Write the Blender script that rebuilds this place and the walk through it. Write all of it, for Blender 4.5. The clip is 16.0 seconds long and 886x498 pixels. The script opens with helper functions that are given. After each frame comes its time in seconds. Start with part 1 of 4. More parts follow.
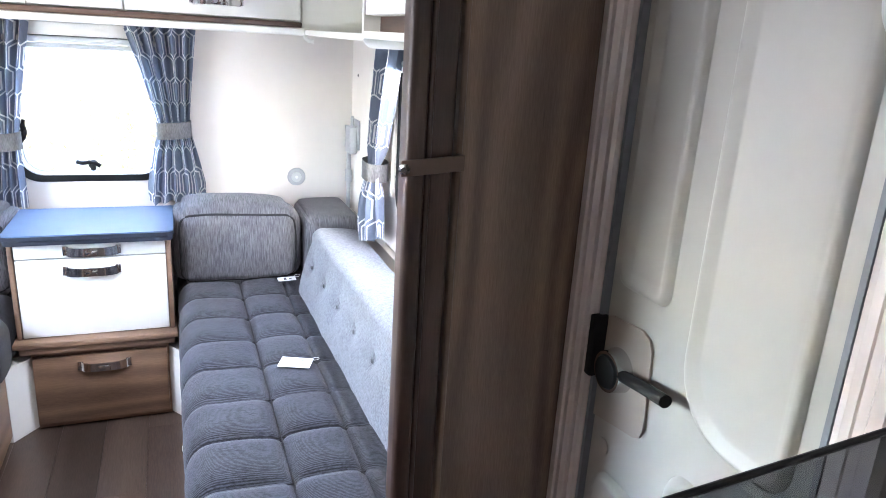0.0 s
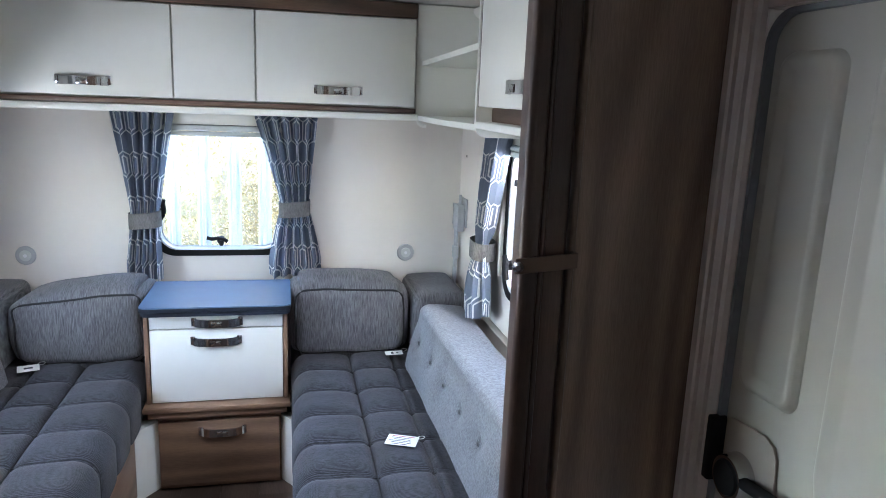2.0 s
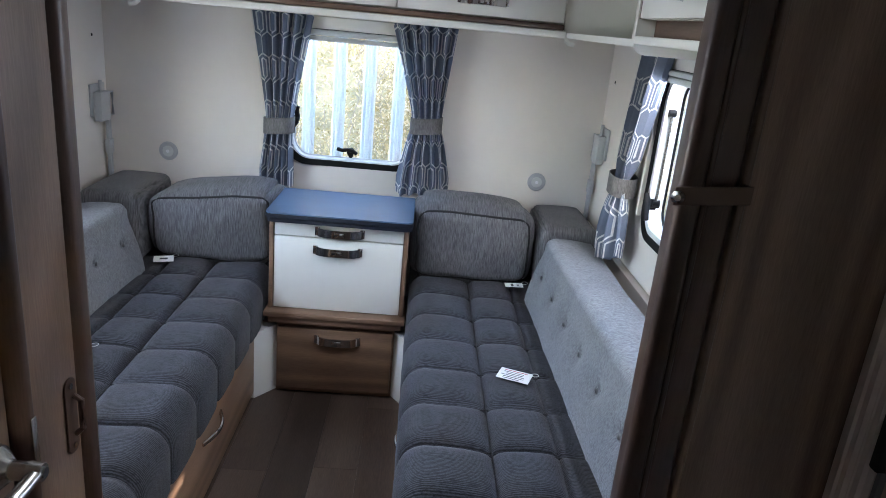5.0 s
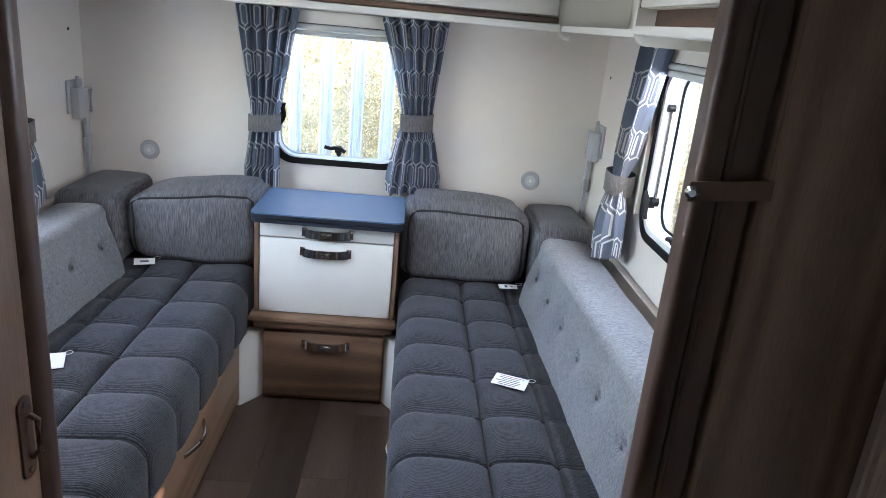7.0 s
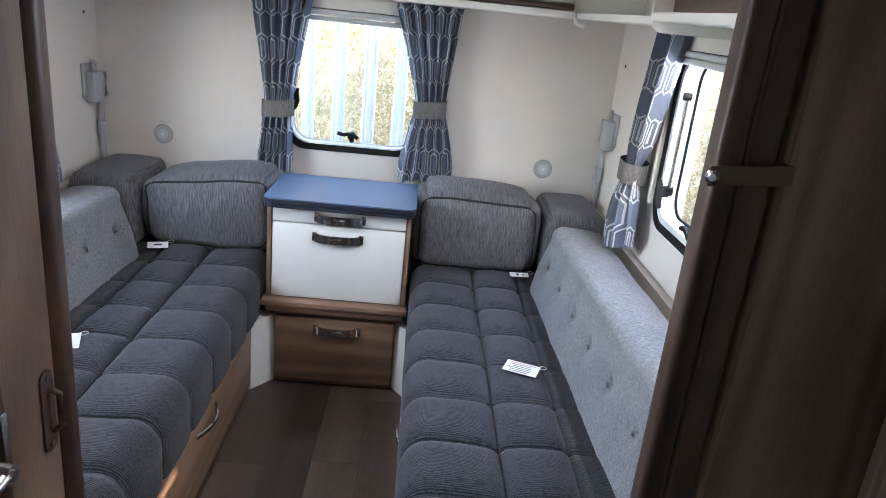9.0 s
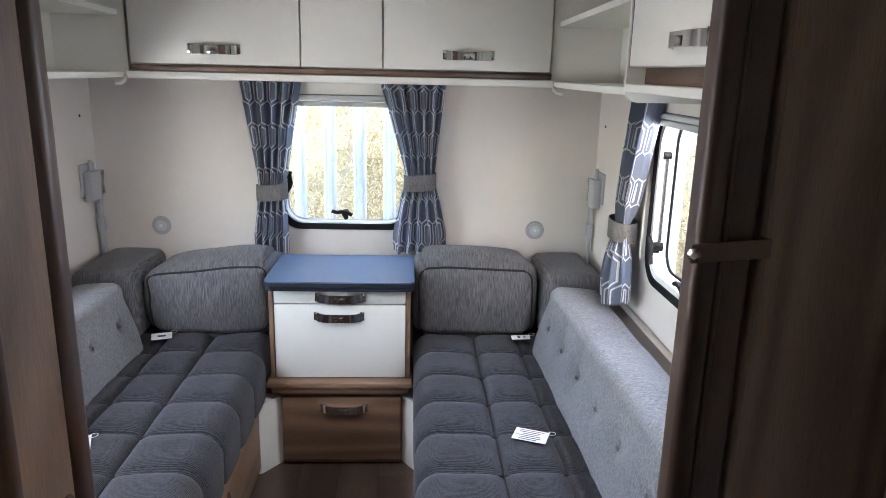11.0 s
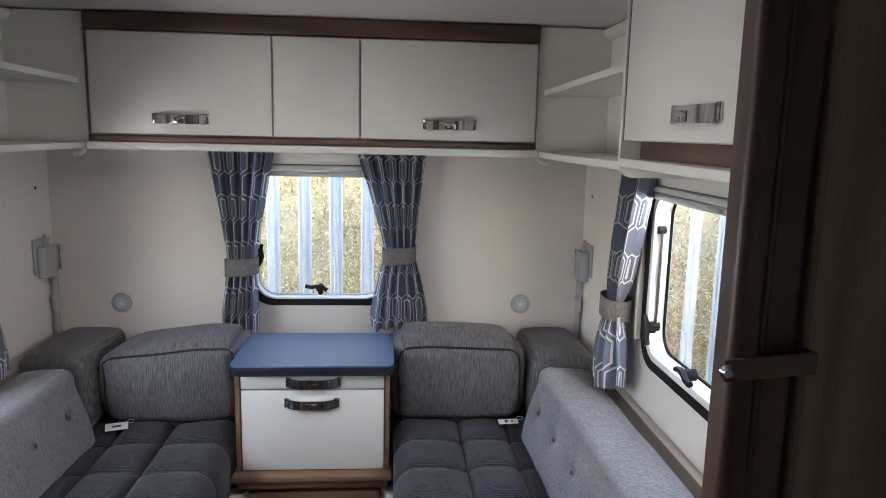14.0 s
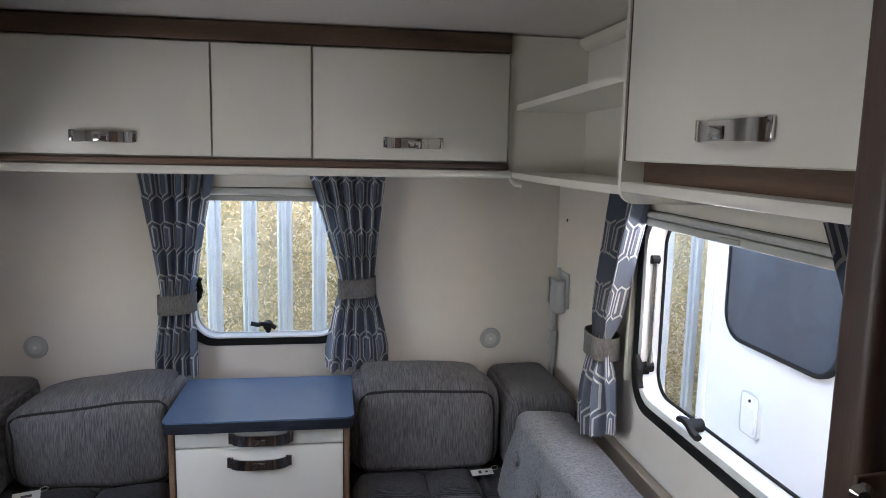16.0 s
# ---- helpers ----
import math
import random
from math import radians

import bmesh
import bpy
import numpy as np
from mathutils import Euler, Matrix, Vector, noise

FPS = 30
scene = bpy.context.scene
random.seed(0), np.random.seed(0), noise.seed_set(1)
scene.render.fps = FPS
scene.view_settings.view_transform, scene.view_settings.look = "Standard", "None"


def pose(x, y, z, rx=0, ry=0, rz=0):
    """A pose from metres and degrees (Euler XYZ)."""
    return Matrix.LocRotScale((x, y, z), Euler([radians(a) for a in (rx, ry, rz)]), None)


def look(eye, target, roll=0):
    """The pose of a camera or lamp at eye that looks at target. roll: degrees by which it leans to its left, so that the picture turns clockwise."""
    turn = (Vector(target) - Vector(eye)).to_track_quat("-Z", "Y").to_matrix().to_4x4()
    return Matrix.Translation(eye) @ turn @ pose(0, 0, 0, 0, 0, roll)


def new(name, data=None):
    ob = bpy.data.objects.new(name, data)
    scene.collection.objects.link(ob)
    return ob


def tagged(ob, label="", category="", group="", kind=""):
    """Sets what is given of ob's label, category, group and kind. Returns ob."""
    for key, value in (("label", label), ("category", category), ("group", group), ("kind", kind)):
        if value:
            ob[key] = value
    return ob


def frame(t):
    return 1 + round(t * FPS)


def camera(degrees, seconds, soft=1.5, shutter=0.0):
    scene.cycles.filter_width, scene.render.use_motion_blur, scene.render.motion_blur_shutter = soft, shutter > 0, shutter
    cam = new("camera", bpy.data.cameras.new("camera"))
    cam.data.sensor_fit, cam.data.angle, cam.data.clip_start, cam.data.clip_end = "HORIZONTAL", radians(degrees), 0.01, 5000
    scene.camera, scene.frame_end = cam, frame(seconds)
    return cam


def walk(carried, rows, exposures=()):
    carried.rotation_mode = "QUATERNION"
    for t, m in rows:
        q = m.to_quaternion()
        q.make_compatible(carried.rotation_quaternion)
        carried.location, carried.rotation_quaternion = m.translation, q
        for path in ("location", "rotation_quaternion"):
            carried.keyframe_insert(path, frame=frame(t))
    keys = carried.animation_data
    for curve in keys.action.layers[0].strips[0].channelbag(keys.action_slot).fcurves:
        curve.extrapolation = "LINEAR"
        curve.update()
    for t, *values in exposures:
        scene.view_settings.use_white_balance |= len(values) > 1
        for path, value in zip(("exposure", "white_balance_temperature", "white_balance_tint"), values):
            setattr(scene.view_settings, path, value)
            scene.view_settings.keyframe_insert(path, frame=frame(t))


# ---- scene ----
cam = camera(64.9, 16.0, soft=0.9)
PATH = [
    (0, (0.299, 0.392, 1.509), (1.004, 2.171, 0.928), 3.5),
    (0.5, (0.291, 0.373, 1.557), (1.007, 2.192, 1.137), 2.5),
    (1, (0.287, 0.36, 1.58), (0.993, 2.202, 1.254), 1.3),
    (1.5, (0.283, 0.367, 1.584), (0.884, 2.241, 1.225), 1.1),
    (2, (0.269, 0.382, 1.57), (0.704, 2.288, 1.153), 2.3),
    (2.5, (0.273, 0.399, 1.553), (0.556, 2.318, 1.065), 3.7),
    (3, (0.289, 0.41, 1.538), (0.463, 2.329, 1.001), 4.2),
    (3.5, (0.301, 0.412, 1.53), (0.412, 2.323, 0.948), 4.9),
    (4, (0.314, 0.423, 1.529), (0.349, 2.332, 0.936), 5.5),
    (4.5, (0.277, 0.47, 1.518), (0.347, 2.37, 0.897), 5.6),
    (7, (0.275, 0.599, 1.478), (0.395, 2.498, 0.862), 5.4),
    (7.5, (0.263, 0.604, 1.502), (0.383, 2.493, 0.854), 6.3),
    (8, (0.262, 0.599, 1.463), (0.373, 2.493, 0.829), 6.4),
    (10.3, (0.263, 0.585, 1.501), (0.364, 2.47, 0.841), 4.7),
    (10.5, (0.258, 0.579, 1.515), (0.366, 2.485, 0.919), 4.1),
    (11, (0.258, 0.569, 1.534), (0.355, 2.505, 1.039), 1.4),
    (11.5, (0.242, 0.561, 1.558), (0.339, 2.519, 1.159), 0.5),
    (12, (0.226, 0.572, 1.56), (0.346, 2.532, 1.178), 0.8),
    (12.5, (0.189, 0.581, 1.56), (0.359, 2.538, 1.185), 0.8),
    (13, (0.179, 0.599, 1.554), (0.418, 2.552, 1.194), 2.1),
    (13.5, (0.201, 0.668, 1.56), (0.409, 2.629, 1.224), 1.2),
    (14, (0.256, 0.739, 1.564), (0.413, 2.706, 1.235), 1.3),
    (14.5, (0.3, 0.786, 1.563), (0.381, 2.756, 1.23), 2.0),
    (15, (0.292, 0.846, 1.558), (0.314, 2.815, 1.208), 1.3),
    (15.5, (0.255, 0.952, 1.559), (0.418, 2.919, 1.237), 1.6),
    (16, (0.224, 1.013, 1.568), (0.529, 2.97, 1.29), 1.2),
]
EXPOSURES = [(0, 6.25, 6100, 19), (0.5, 5.95, 6050, 17), (1.0, 5.58, 5950, 15), (1.5, 5.25, 5900, 14), (2.5, 5.1, 5950, 14), (3.5, 4.66, 6000, 13), (4.5, 4.66, 6050, 14), (7, 4.94, 6200, 15), (11, 4.94, 6600, 18), (12.5, 4.40, 6850, 18), (14.5, 4.40, 6800, 19), (15.5, 4.28, 6800, 19), (16, 4.0, 6800, 19)]
walk(cam, [(t, look(eye, target, roll)) for t, eye, target, roll in PATH], EXPOSURES)

# ---------------------------------------------------------------- light
world = bpy.data.worlds.new("sky")
scene.world = world
world.use_nodes = True
wn, wl = world.node_tree.nodes, world.node_tree.links
sky = wn.new("ShaderNodeTexSky")
sky.sky_type, sky.sun_disc = "NISHITA", False
sky.sun_elevation, sky.sun_rotation = radians(19), radians(151)
wl.new(sky.outputs[0], wn["Background"].inputs[0])
wn["Background"].inputs[1].default_value = 0.15

sun = new("sun", bpy.data.lights.new("sun", "SUN"))
sun.data.energy, sun.data.angle, sun.data.color = 0.5, radians(0.5), (1.0, 0.95, 0.88)
sun.matrix_world = look((1.42, -2.55, 1.0), (0, 0, 0))


def window_light(name, eye, target, w, h, watts, color=(0.91, 0.955, 1.0)):
    lamp = new(name, bpy.data.lights.new(name, "AREA"))
    lamp.data.shape, lamp.data.size, lamp.data.size_y = "RECTANGLE", w, h
    lamp.data.energy, lamp.data.color = watts, color
    lamp.matrix_world = look(eye, target)
    return lamp


window_light("side_window_light", (-1.14, 2.34, 1.13), (1, 2.34, 0.7), 0.8, 0.42, 0.26)
window_light("east_window_light", (1.100, 2.34, 1.364), (-1.0, 2.34, 0.85), 0.78, 0.030, 0.18)
# fill lamp in an invented west opening, brightens partition and door
window_light("added_rear_fill", (-1.14, -1.25, 1.22), (0.6, 0.6, 1.0), 0.9, 0.46, 0.17)
# soft fill from above, set inside the invented roof opening
window_light("added_roof_fill", (0.0, 2.05, 2.03), (0.0, 2.05, 0), 0.36, 0.36, 0.29)


# ---------------------------------------------------------------- materials
class Nodes:
    """A node material being written: m.add(type, **values) and m.to(out, in)."""

    def __init__(self, name, rough=0.5, metal=0.0, color=(0.8, 0.8, 0.8)):
        self.mat = bpy.data.materials.new(name)
        self.mat.use_nodes = True
        self.tree = self.mat.node_tree
        self.bsdf = self.tree.nodes["Principled BSDF"]
        self.bsdf.inputs["Roughness"].default_value = rough
        self.bsdf.inputs["Metallic"].default_value = metal
        self.bsdf.inputs["Base Color"].default_value = (*color, 1)

    def add(self, kind, **values):
        n = self.tree.nodes.new("ShaderNode" + kind)
        for k, v in values.items():
            n.inputs[k.replace("_", " ")].default_value = v
        return n

    def to(self, a, b):
        self.tree.links.new(a, b)

    def math(self, op, a, b=None):
        n = self.tree.nodes.new("ShaderNodeMath")
        n.operation = op
        for i, v in enumerate((a, b)):
            if v is None:
                continue
            if isinstance(v, (int, float)):
                n.inputs[i].default_value = v
            else:
                self.to(v, n.inputs[i])
        return n.outputs[0]

    def coords(self, scale=(1, 1, 1), uv=False):
        tc = self.add("TexCoord")
        mp = self.add("Mapping")
        mp.inputs["Scale"].default_value = scale
        self.to(tc.outputs["UV" if uv else "Object"], mp.inputs[0])
        return mp.outputs[0]

    def noise(self, where, scale, detail=4.0, rough=0.55):
        n = self.add("TexNoise", Scale=scale, Detail=detail, Roughness=rough)
        self.to(where, n.inputs["Vector"])
        return n.outputs["Fac"]

    def ramp(self, fac, stops):
        n = self.add("ValToRGB")
        el = n.color_ramp.elements
        while len(el) < len(stops):
            el.new(0.5)
        for e, (p, c) in zip(el, stops):
            e.position, e.color = p, (*c, 1)
        self.to(fac, n.inputs[0])
        return n.outputs[0]

    def mix(self, fac, a, b, blend="MIX"):
        n = self.add("Mix")
        n.data_type, n.blend_type = "RGBA", blend
        for v, i in ((fac, n.inputs[0]), (a, n.inputs[6]), (b, n.inputs[7])):
            if isinstance(v, (int, float)):
                i.default_value = v
            elif isinstance(v, tuple):
                i.default_value = (*v, 1)
            else:
                self.to(v, i)
        return n.outputs[2]

    def bump(self, height, strength=0.3, distance=0.002):
        n = self.add("Bump", Strength=strength, Distance=distance)
        self.to(height, n.inputs["Height"])
        self.to(n.outputs[0], self.bsdf.inputs["Normal"])

    def base(self, color):
        self.to(color, self.bsdf.inputs["Base Color"])


def plain(name, color, rough=0.5, metal=0.0, spread=0.06, scale=6.0, bump=0.0, bscale=200.0):
    m = Nodes(name, rough, metal, color)
    where = m.coords()
    n1, n2 = m.noise(where, scale), m.noise(where, scale * 9)
    mixn = m.math("ADD", m.math("MULTIPLY", n1, 0.65), m.math("MULTIPLY", n2, 0.35))
    dark = tuple(c * (1 - spread) for c in color)
    lite = tuple(min(1, c * (1 + spread)) for c in color)
    m.base(m.ramp(mixn, ((0.3, dark), (0.7, lite))))
    r = m.add("MapRange")
    m.to(n2, r.inputs[0])
    r.inputs["To Min"].default_value, r.inputs["To Max"].default_value = rough * 0.96, min(1, rough * 1.04)
    m.to(r.outputs[0], m.bsdf.inputs["Roughness"])
    if bump:
        m.bump(m.noise(where, bscale, 2), bump, 0.001)
    return m.mat


def wood(name, dark, mid, lite, along="Z", rough=0.42, pitch=1.0, piece=False, rings=48.0):
    """Laminate wood: long grain along one axis with wavering rings and fine pores."""
    m = Nodes(name, rough)
    k = {"X": (0.06, 1, 1), "Y": (1, 0.06, 1), "Z": (1, 1, 0.06)}[along]
    where = m.coords(k)
    if piece:
        info = m.add("ObjectInfo")
        shift = m.add("VectorMath")
        shift.operation = "ADD"
        sc = m.add("CombineXYZ")
        for i in range(3):
            m.to(m.math("MULTIPLY", info.outputs["Random"], 37.0), sc.inputs[i])
        m.to(where, shift.inputs[0])
        m.to(sc.outputs[0], shift.inputs[1])
        where = shift.outputs[0]
    big = m.noise(where, 7.0 * pitch, 3)
    broad = {"X": (0.16, 1, 1), "Y": (1, 0.16, 1), "Z": (1, 1, 0.16)}[along]
    field = m.noise(where if piece else m.coords(broad), 3.4 * pitch, 1.0, 0.4)
    figure = m.math("ADD", m.math("MULTIPLY", m.math("SINE", m.math("MULTIPLY", field, rings * 1.15)), 0.5), 0.5)
    fine = m.noise(where, 380.0 * pitch, 3, 0.7)
    t = m.math("ADD", m.math("MULTIPLY", big, 0.47), m.math("MULTIPLY", figure, 0.17))
    t = m.math("ADD", t, m.math("MULTIPLY", fine, 0.36))
    col = m.ramp(t, ((0.32, dark), (0.52, mid), (0.72, lite)))
    if piece:
        col = m.mix(1.0, col, m.ramp(info.outputs["Random"], ((0.0, (0.72, 0.72, 0.72)), (1.0, (1.2, 1.17, 1.12)))), "MULTIPLY")
    m.base(col)
    m.bump(fine, 0.12, 0.0006)
    return m.mat


def cloth(name, dark, lite, u=420.0, v=420.0, streak=(1, 1, 1), rough=0.9, cord=0.0, bump=0.35, axis="Y"):
    """Woven upholstery: weave grain, streaks and an optional cord ribbing."""
    m = Nodes(name, rough)
    where = m.coords(streak)
    weave = m.noise(where, u, 2, 0.6)
    mott = m.noise(m.coords(), 9.0, 3)
    t = m.math("ADD", m.math("MULTIPLY", weave, 0.88), m.math("MULTIPLY", mott, 0.12))
    height = weave
    if cord:
        w = m.add("TexWave", Scale=cord, Distortion=0.6, Detail=1.0)
        w.bands_direction = axis
        m.to(m.coords(), w.inputs["Vector"])
        t = m.math("ADD", m.math("MULTIPLY", t, 0.68), m.math("MULTIPLY", w.outputs["Fac"], 0.32))
        height = t
    col = m.ramp(t, ((0.34, dark), (0.66, lite)))
    if cord:
        fleck = m.noise(m.coords((0.4, 1, 1)), 150.0, 1)
        col = m.mix(1.0, col, m.ramp(fleck, ((0.36, (0.45, 0.45, 0.5)), (0.46, (1, 1, 1)))), "MULTIPLY")
    m.base(col)
    m.bump(height, bump, 0.0012)
    m.bsdf.inputs["Sheen Weight"].default_value = 0.12
    m.bsdf.inputs["Sheen Roughness"].default_value = 0.5
    return m.mat


def curtain_cloth():
    """Slate blue cotton with pale elongated hexagons and joining lines, in metres of cloth."""
    m = Nodes("curtain_print", 0.9)
    sep = m.add("SeparateXYZ")
    m.to(m.coords(uv=True), sep.inputs[0])
    rings = []
    for off in (0.0, 0.5):
        x = m.math("ADD", m.math("DIVIDE", sep.outputs[0], 0.080), off)
        y = m.math("ADD", m.math("DIVIDE", sep.outputs[1], 0.184), off)
        fx = m.math("MULTIPLY", m.math("ABSOLUTE", m.math("SUBTRACT", m.math("FRACT", x), 0.5)), 0.080)
        fy = m.math("MULTIPLY", m.math("ABSOLUTE", m.math("SUBTRACT", m.math("FRACT", y), 0.5)), 0.184)
        side = m.math("SUBTRACT", fx, 0.0265)
        slope = m.math("MULTIPLY", m.math("SUBTRACT", m.math("ADD", fy, m.math("MULTIPLY", fx, 0.77)), 0.052), 0.79)
        d = m.math("MAXIMUM", side, slope)
        ring = m.math("LESS_THAN", m.math("ABSOLUTE", d), 0.0027)
        link = m.math("MULTIPLY", m.math("LESS_THAN", fx, 0.0026), m.math("GREATER_THAN", d, 0.0))
        rings.append(m.math("MAXIMUM", ring, link))
    line = m.math("MAXIMUM", rings[0], rings[1])
    grain = m.noise(m.coords(), 700.0, 2)
    ground = m.ramp(grain, ((0.3, (0.138, 0.164, 0.222)), (0.7, (0.200, 0.233, 0.298))))
    m.base(m.mix(line, ground, (0.80, 0.80, 0.79)))
    m.bump(grain, 0.2, 0.0006)
    tr = m.add("BsdfTranslucent")
    tr.inputs[0].default_value = (0.25, 0.31, 0.40, 1)
    mx = m.add("MixShader")
    mx.inputs[0].default_value = 0.15
    out = m.tree.nodes["Material Output"]
    m.to(m.bsdf.outputs[0], mx.inputs[1])
    m.to(tr.outputs[0], mx.inputs[2])
    m.to(mx.outputs[0], out.inputs[0])
    return m.mat


def glassy(name, color=(1, 1, 1), rough=0.0, ior=1.2):
    m = Nodes(name, rough, 0, color)
    m.bsdf.inputs["Transmission Weight"].default_value = 1.0
    m.bsdf.inputs["IOR"].default_value = ior
    return m.mat


WALNUT = wood("walnut_laminate", (0.095, 0.058, 0.040), (0.185, 0.118, 0.083), (0.29, 0.195, 0.140))
WALNUT_X = wood("walnut_laminate_across", (0.125, 0.073, 0.045), (0.215, 0.130, 0.081), (0.32, 0.203, 0.128), along="X")
WALNUT_Y = wood("walnut_laminate_along", (0.16, 0.088, 0.05), (0.27, 0.155, 0.09), (0.38, 0.23, 0.14), along="Y")
STRIP_X = wood("dark_walnut_strip_across", (0.055, 0.031, 0.020), (0.115, 0.067, 0.043), (0.185, 0.112, 0.074), along="X")
STRIP_Y = wood("dark_walnut_strip_along", (0.055, 0.031, 0.020), (0.115, 0.067, 0.043), (0.185, 0.112, 0.074), along="Y")
DARK_TRIM = wood("dark_walnut_trim", (0.035, 0.017, 0.012), (0.062, 0.031, 0.022), (0.10, 0.055, 0.04), rough=0.4)
FLOOR_WOOD = wood("vinyl_plank", (0.048, 0.031, 0.024), (0.105, 0.072, 0.056), (0.19, 0.138, 0.11), along="Y", rough=0.45, piece=True, rings=14.0)
FLOOR_BASE = plain("floor_underlay", (0.03, 0.022, 0.018), 0.8)
WALL = plain("cream_wall_board", (0.72, 0.67, 0.61), 0.55, spread=0.03, scale=3, bump=0.12, bscale=350)
CEIL = plain("ceiling_board", (0.70, 0.67, 0.63), 0.6, spread=0.03, scale=3, bump=0.1, bscale=300)
WHITE = plain("white_laminate", (0.755, 0.745, 0.675), 0.28, spread=0.025, scale=3)
IVORY = plain("ivory_moulding", (0.74, 0.715, 0.64), 0.4, spread=0.03, scale=4)
DOOR_SKIN = plain("door_liner", (0.46, 0.44, 0.39), 0.42, spread=0.03, scale=4, bump=0.08, bscale=500)
BEIGE = plain("beige_moulding", (0.40, 0.345, 0.295), 0.42, spread=0.04)
CHAMPAGNE = plain("champagne_aluminium", (0.66, 0.58, 0.545), 0.42, 0.1, spread=0.04)
CHROME = plain("chrome", (0.60, 0.60, 0.61), 0.10, 1.0, spread=0.03)
STEEL = plain("satin_steel", (0.56, 0.55, 0.53), 0.26, 1.0, spread=0.05)
BLACK = plain("black_plastic", (0.012, 0.012, 0.013), 0.55, spread=0.15)
RUBBER = plain("rubber_seal", (0.012, 0.013, 0.014), 0.75, spread=0.15)
GREY_SEAL = plain("grey_seal", (0.21, 0.22, 0.235), 0.55)
GREY_METAL = plain("grey_painted_steel", (0.42, 0.43, 0.44), 0.45, spread=0.06)
WHITE_PLASTIC = plain("white_plastic", (0.74, 0.75, 0.76), 0.35, spread=0.03)
COUNTER = plain("dark_matte_laminate", (0.10, 0.085, 0.075), 0.85, spread=0.15, scale=20)
BLUE_TOP = plain("blue_laminate", (0.072, 0.127, 0.222), 0.5, spread=0.06, scale=14, bump=0.06, bscale=900)
NAVY_EDGE = plain("navy_edging", (0.010, 0.015, 0.028), 0.6)
SEAT = cloth("seat_cord", (0.0062, 0.0064, 0.0080), (0.064, 0.065, 0.078), u=420, streak=(0.5, 1, 1), cord=60.0, axis="Y", bump=0.55)
BACK = cloth("backrest_weave", (0.100, 0.101, 0.108), (0.310, 0.312, 0.326), u=640, streak=(0.16, 1, 0.16), bump=0.45)
BOLSTER = cloth("bolster_weave", (0.050, 0.049, 0.052), (0.180, 0.176, 0.183), u=520, streak=(1, 0.05, 0.05), bump=0.45)
PIPING = cloth("piping_cord", (0.008, 0.008, 0.009), (0.022, 0.022, 0.024), u=500)
BAND = cloth("tie_band", (0.085, 0.081, 0.079), (0.175, 0.169, 0.164), u=380, streak=(1, 1, 0.2), bump=0.3)
CURTAIN = curtain_cloth()
PAPER = plain("paper", (0.82, 0.82, 0.80), 0.7, spread=0.02)
INK = plain("ink", (0.08, 0.08, 0.09), 0.7)
RED_INK = plain("red_ink", (0.45, 0.08, 0.10), 0.7)
ACRYLIC = glassy("window_acrylic", (0.97, 0.985, 0.98), 0.02, 1.1)
SMOKED = glassy("smoked_glass", (0.16, 0.17, 0.19), 0.02, 1.25)
BLIND = plain("blind_cassette", (0.55, 0.57, 0.55), 0.45, spread=0.04)
FLANGE = plain("clear_pane_flange", (0.50, 0.52, 0.53), 0.3, spread=0.05)
for soft_mat in (BLACK, RUBBER):
    soft_mat.node_tree.nodes["Principled BSDF"].inputs["Specular IOR Level"].default_value = 0.2
LEATHER = plain("brown_strap", (0.115, 0.070, 0.048), 0.55, spread=0.1)


# ---------------------------------------------------------------- mesh helpers
def box(bm, x0, y0, z0, x1, y1, z1, bevel=0.0, seg=2):
    """A box between two corners, with rounded edges if asked, added to bm."""
    v = [bm.verts.new((x, y, z)) for z in (z0, z1) for y in (y0, y1) for x in (x0, x1)]
    faces = [bm.faces.new([v[i] for i in q]) for q in ((0, 2, 3, 1), (4, 5, 7, 6), (0, 1, 5, 4), (2, 6, 7, 3), (0, 4, 6, 2), (1, 3, 7, 5))]
    if bevel:
        edges = {e for f in faces for e in f.edges}
        bmesh.ops.bevel(bm, geom=list(edges), offset=bevel, segments=seg, profile=0.5, affect="EDGES")
    return bm


def boxed(*dims, bevel=0.0, seg=2):
    return box(bmesh.new(), *dims, bevel=bevel, seg=seg)


def prism(outline, a, b, axis="z", bm=None):
    """An outline of (p, q) pairs carried from a to b along an axis: x (p,q = y,z), y (x,z) or z (x,y)."""
    bm = bm or bmesh.new()
    put = {"x": lambda p, q, r: (r, p, q), "y": lambda p, q, r: (p, r, q), "z": lambda p, q, r: (p, q, r)}[axis]
    lo = [bm.verts.new(put(p, q, a)) for p, q in outline]
    hi = [bm.verts.new(put(p, q, b)) for p, q in outline]
    n = len(outline)
    bm.faces.new(lo[::-1])
    bm.faces.new(hi)
    for i in range(n):
        bm.faces.new((lo[i], lo[(i + 1) % n], hi[(i + 1) % n], hi[i]))
    bmesh.ops.recalc_face_normals(bm, faces=bm.faces[:])
    return bm


def round_rect(p0, q0, p1, q1, r, n=6):
    """The outline of a rectangle with rounded corners; r is one radius or four (from p0,q0 round)."""
    rs = r if isinstance(r, (list, tuple)) else (r, r, r, r)
    out = []
    for (cp, cq, a0), rr in zip(((p0, q0, 180), (p1, q0, 270), (p1, q1, 0), (p0, q1, 90)), rs):
        sp, sq = (1 if cp == p0 else -1), (1 if cq == q0 else -1)
        if rr < 1e-4:
            out.append((cp, cq))
            continue
        for i in range(n + 1):
            a = radians(a0 + 90 * i / n)
            out.append((cp + sp * rr + rr * math.cos(a), cq + sq * rr + rr * math.sin(a)))
    return out


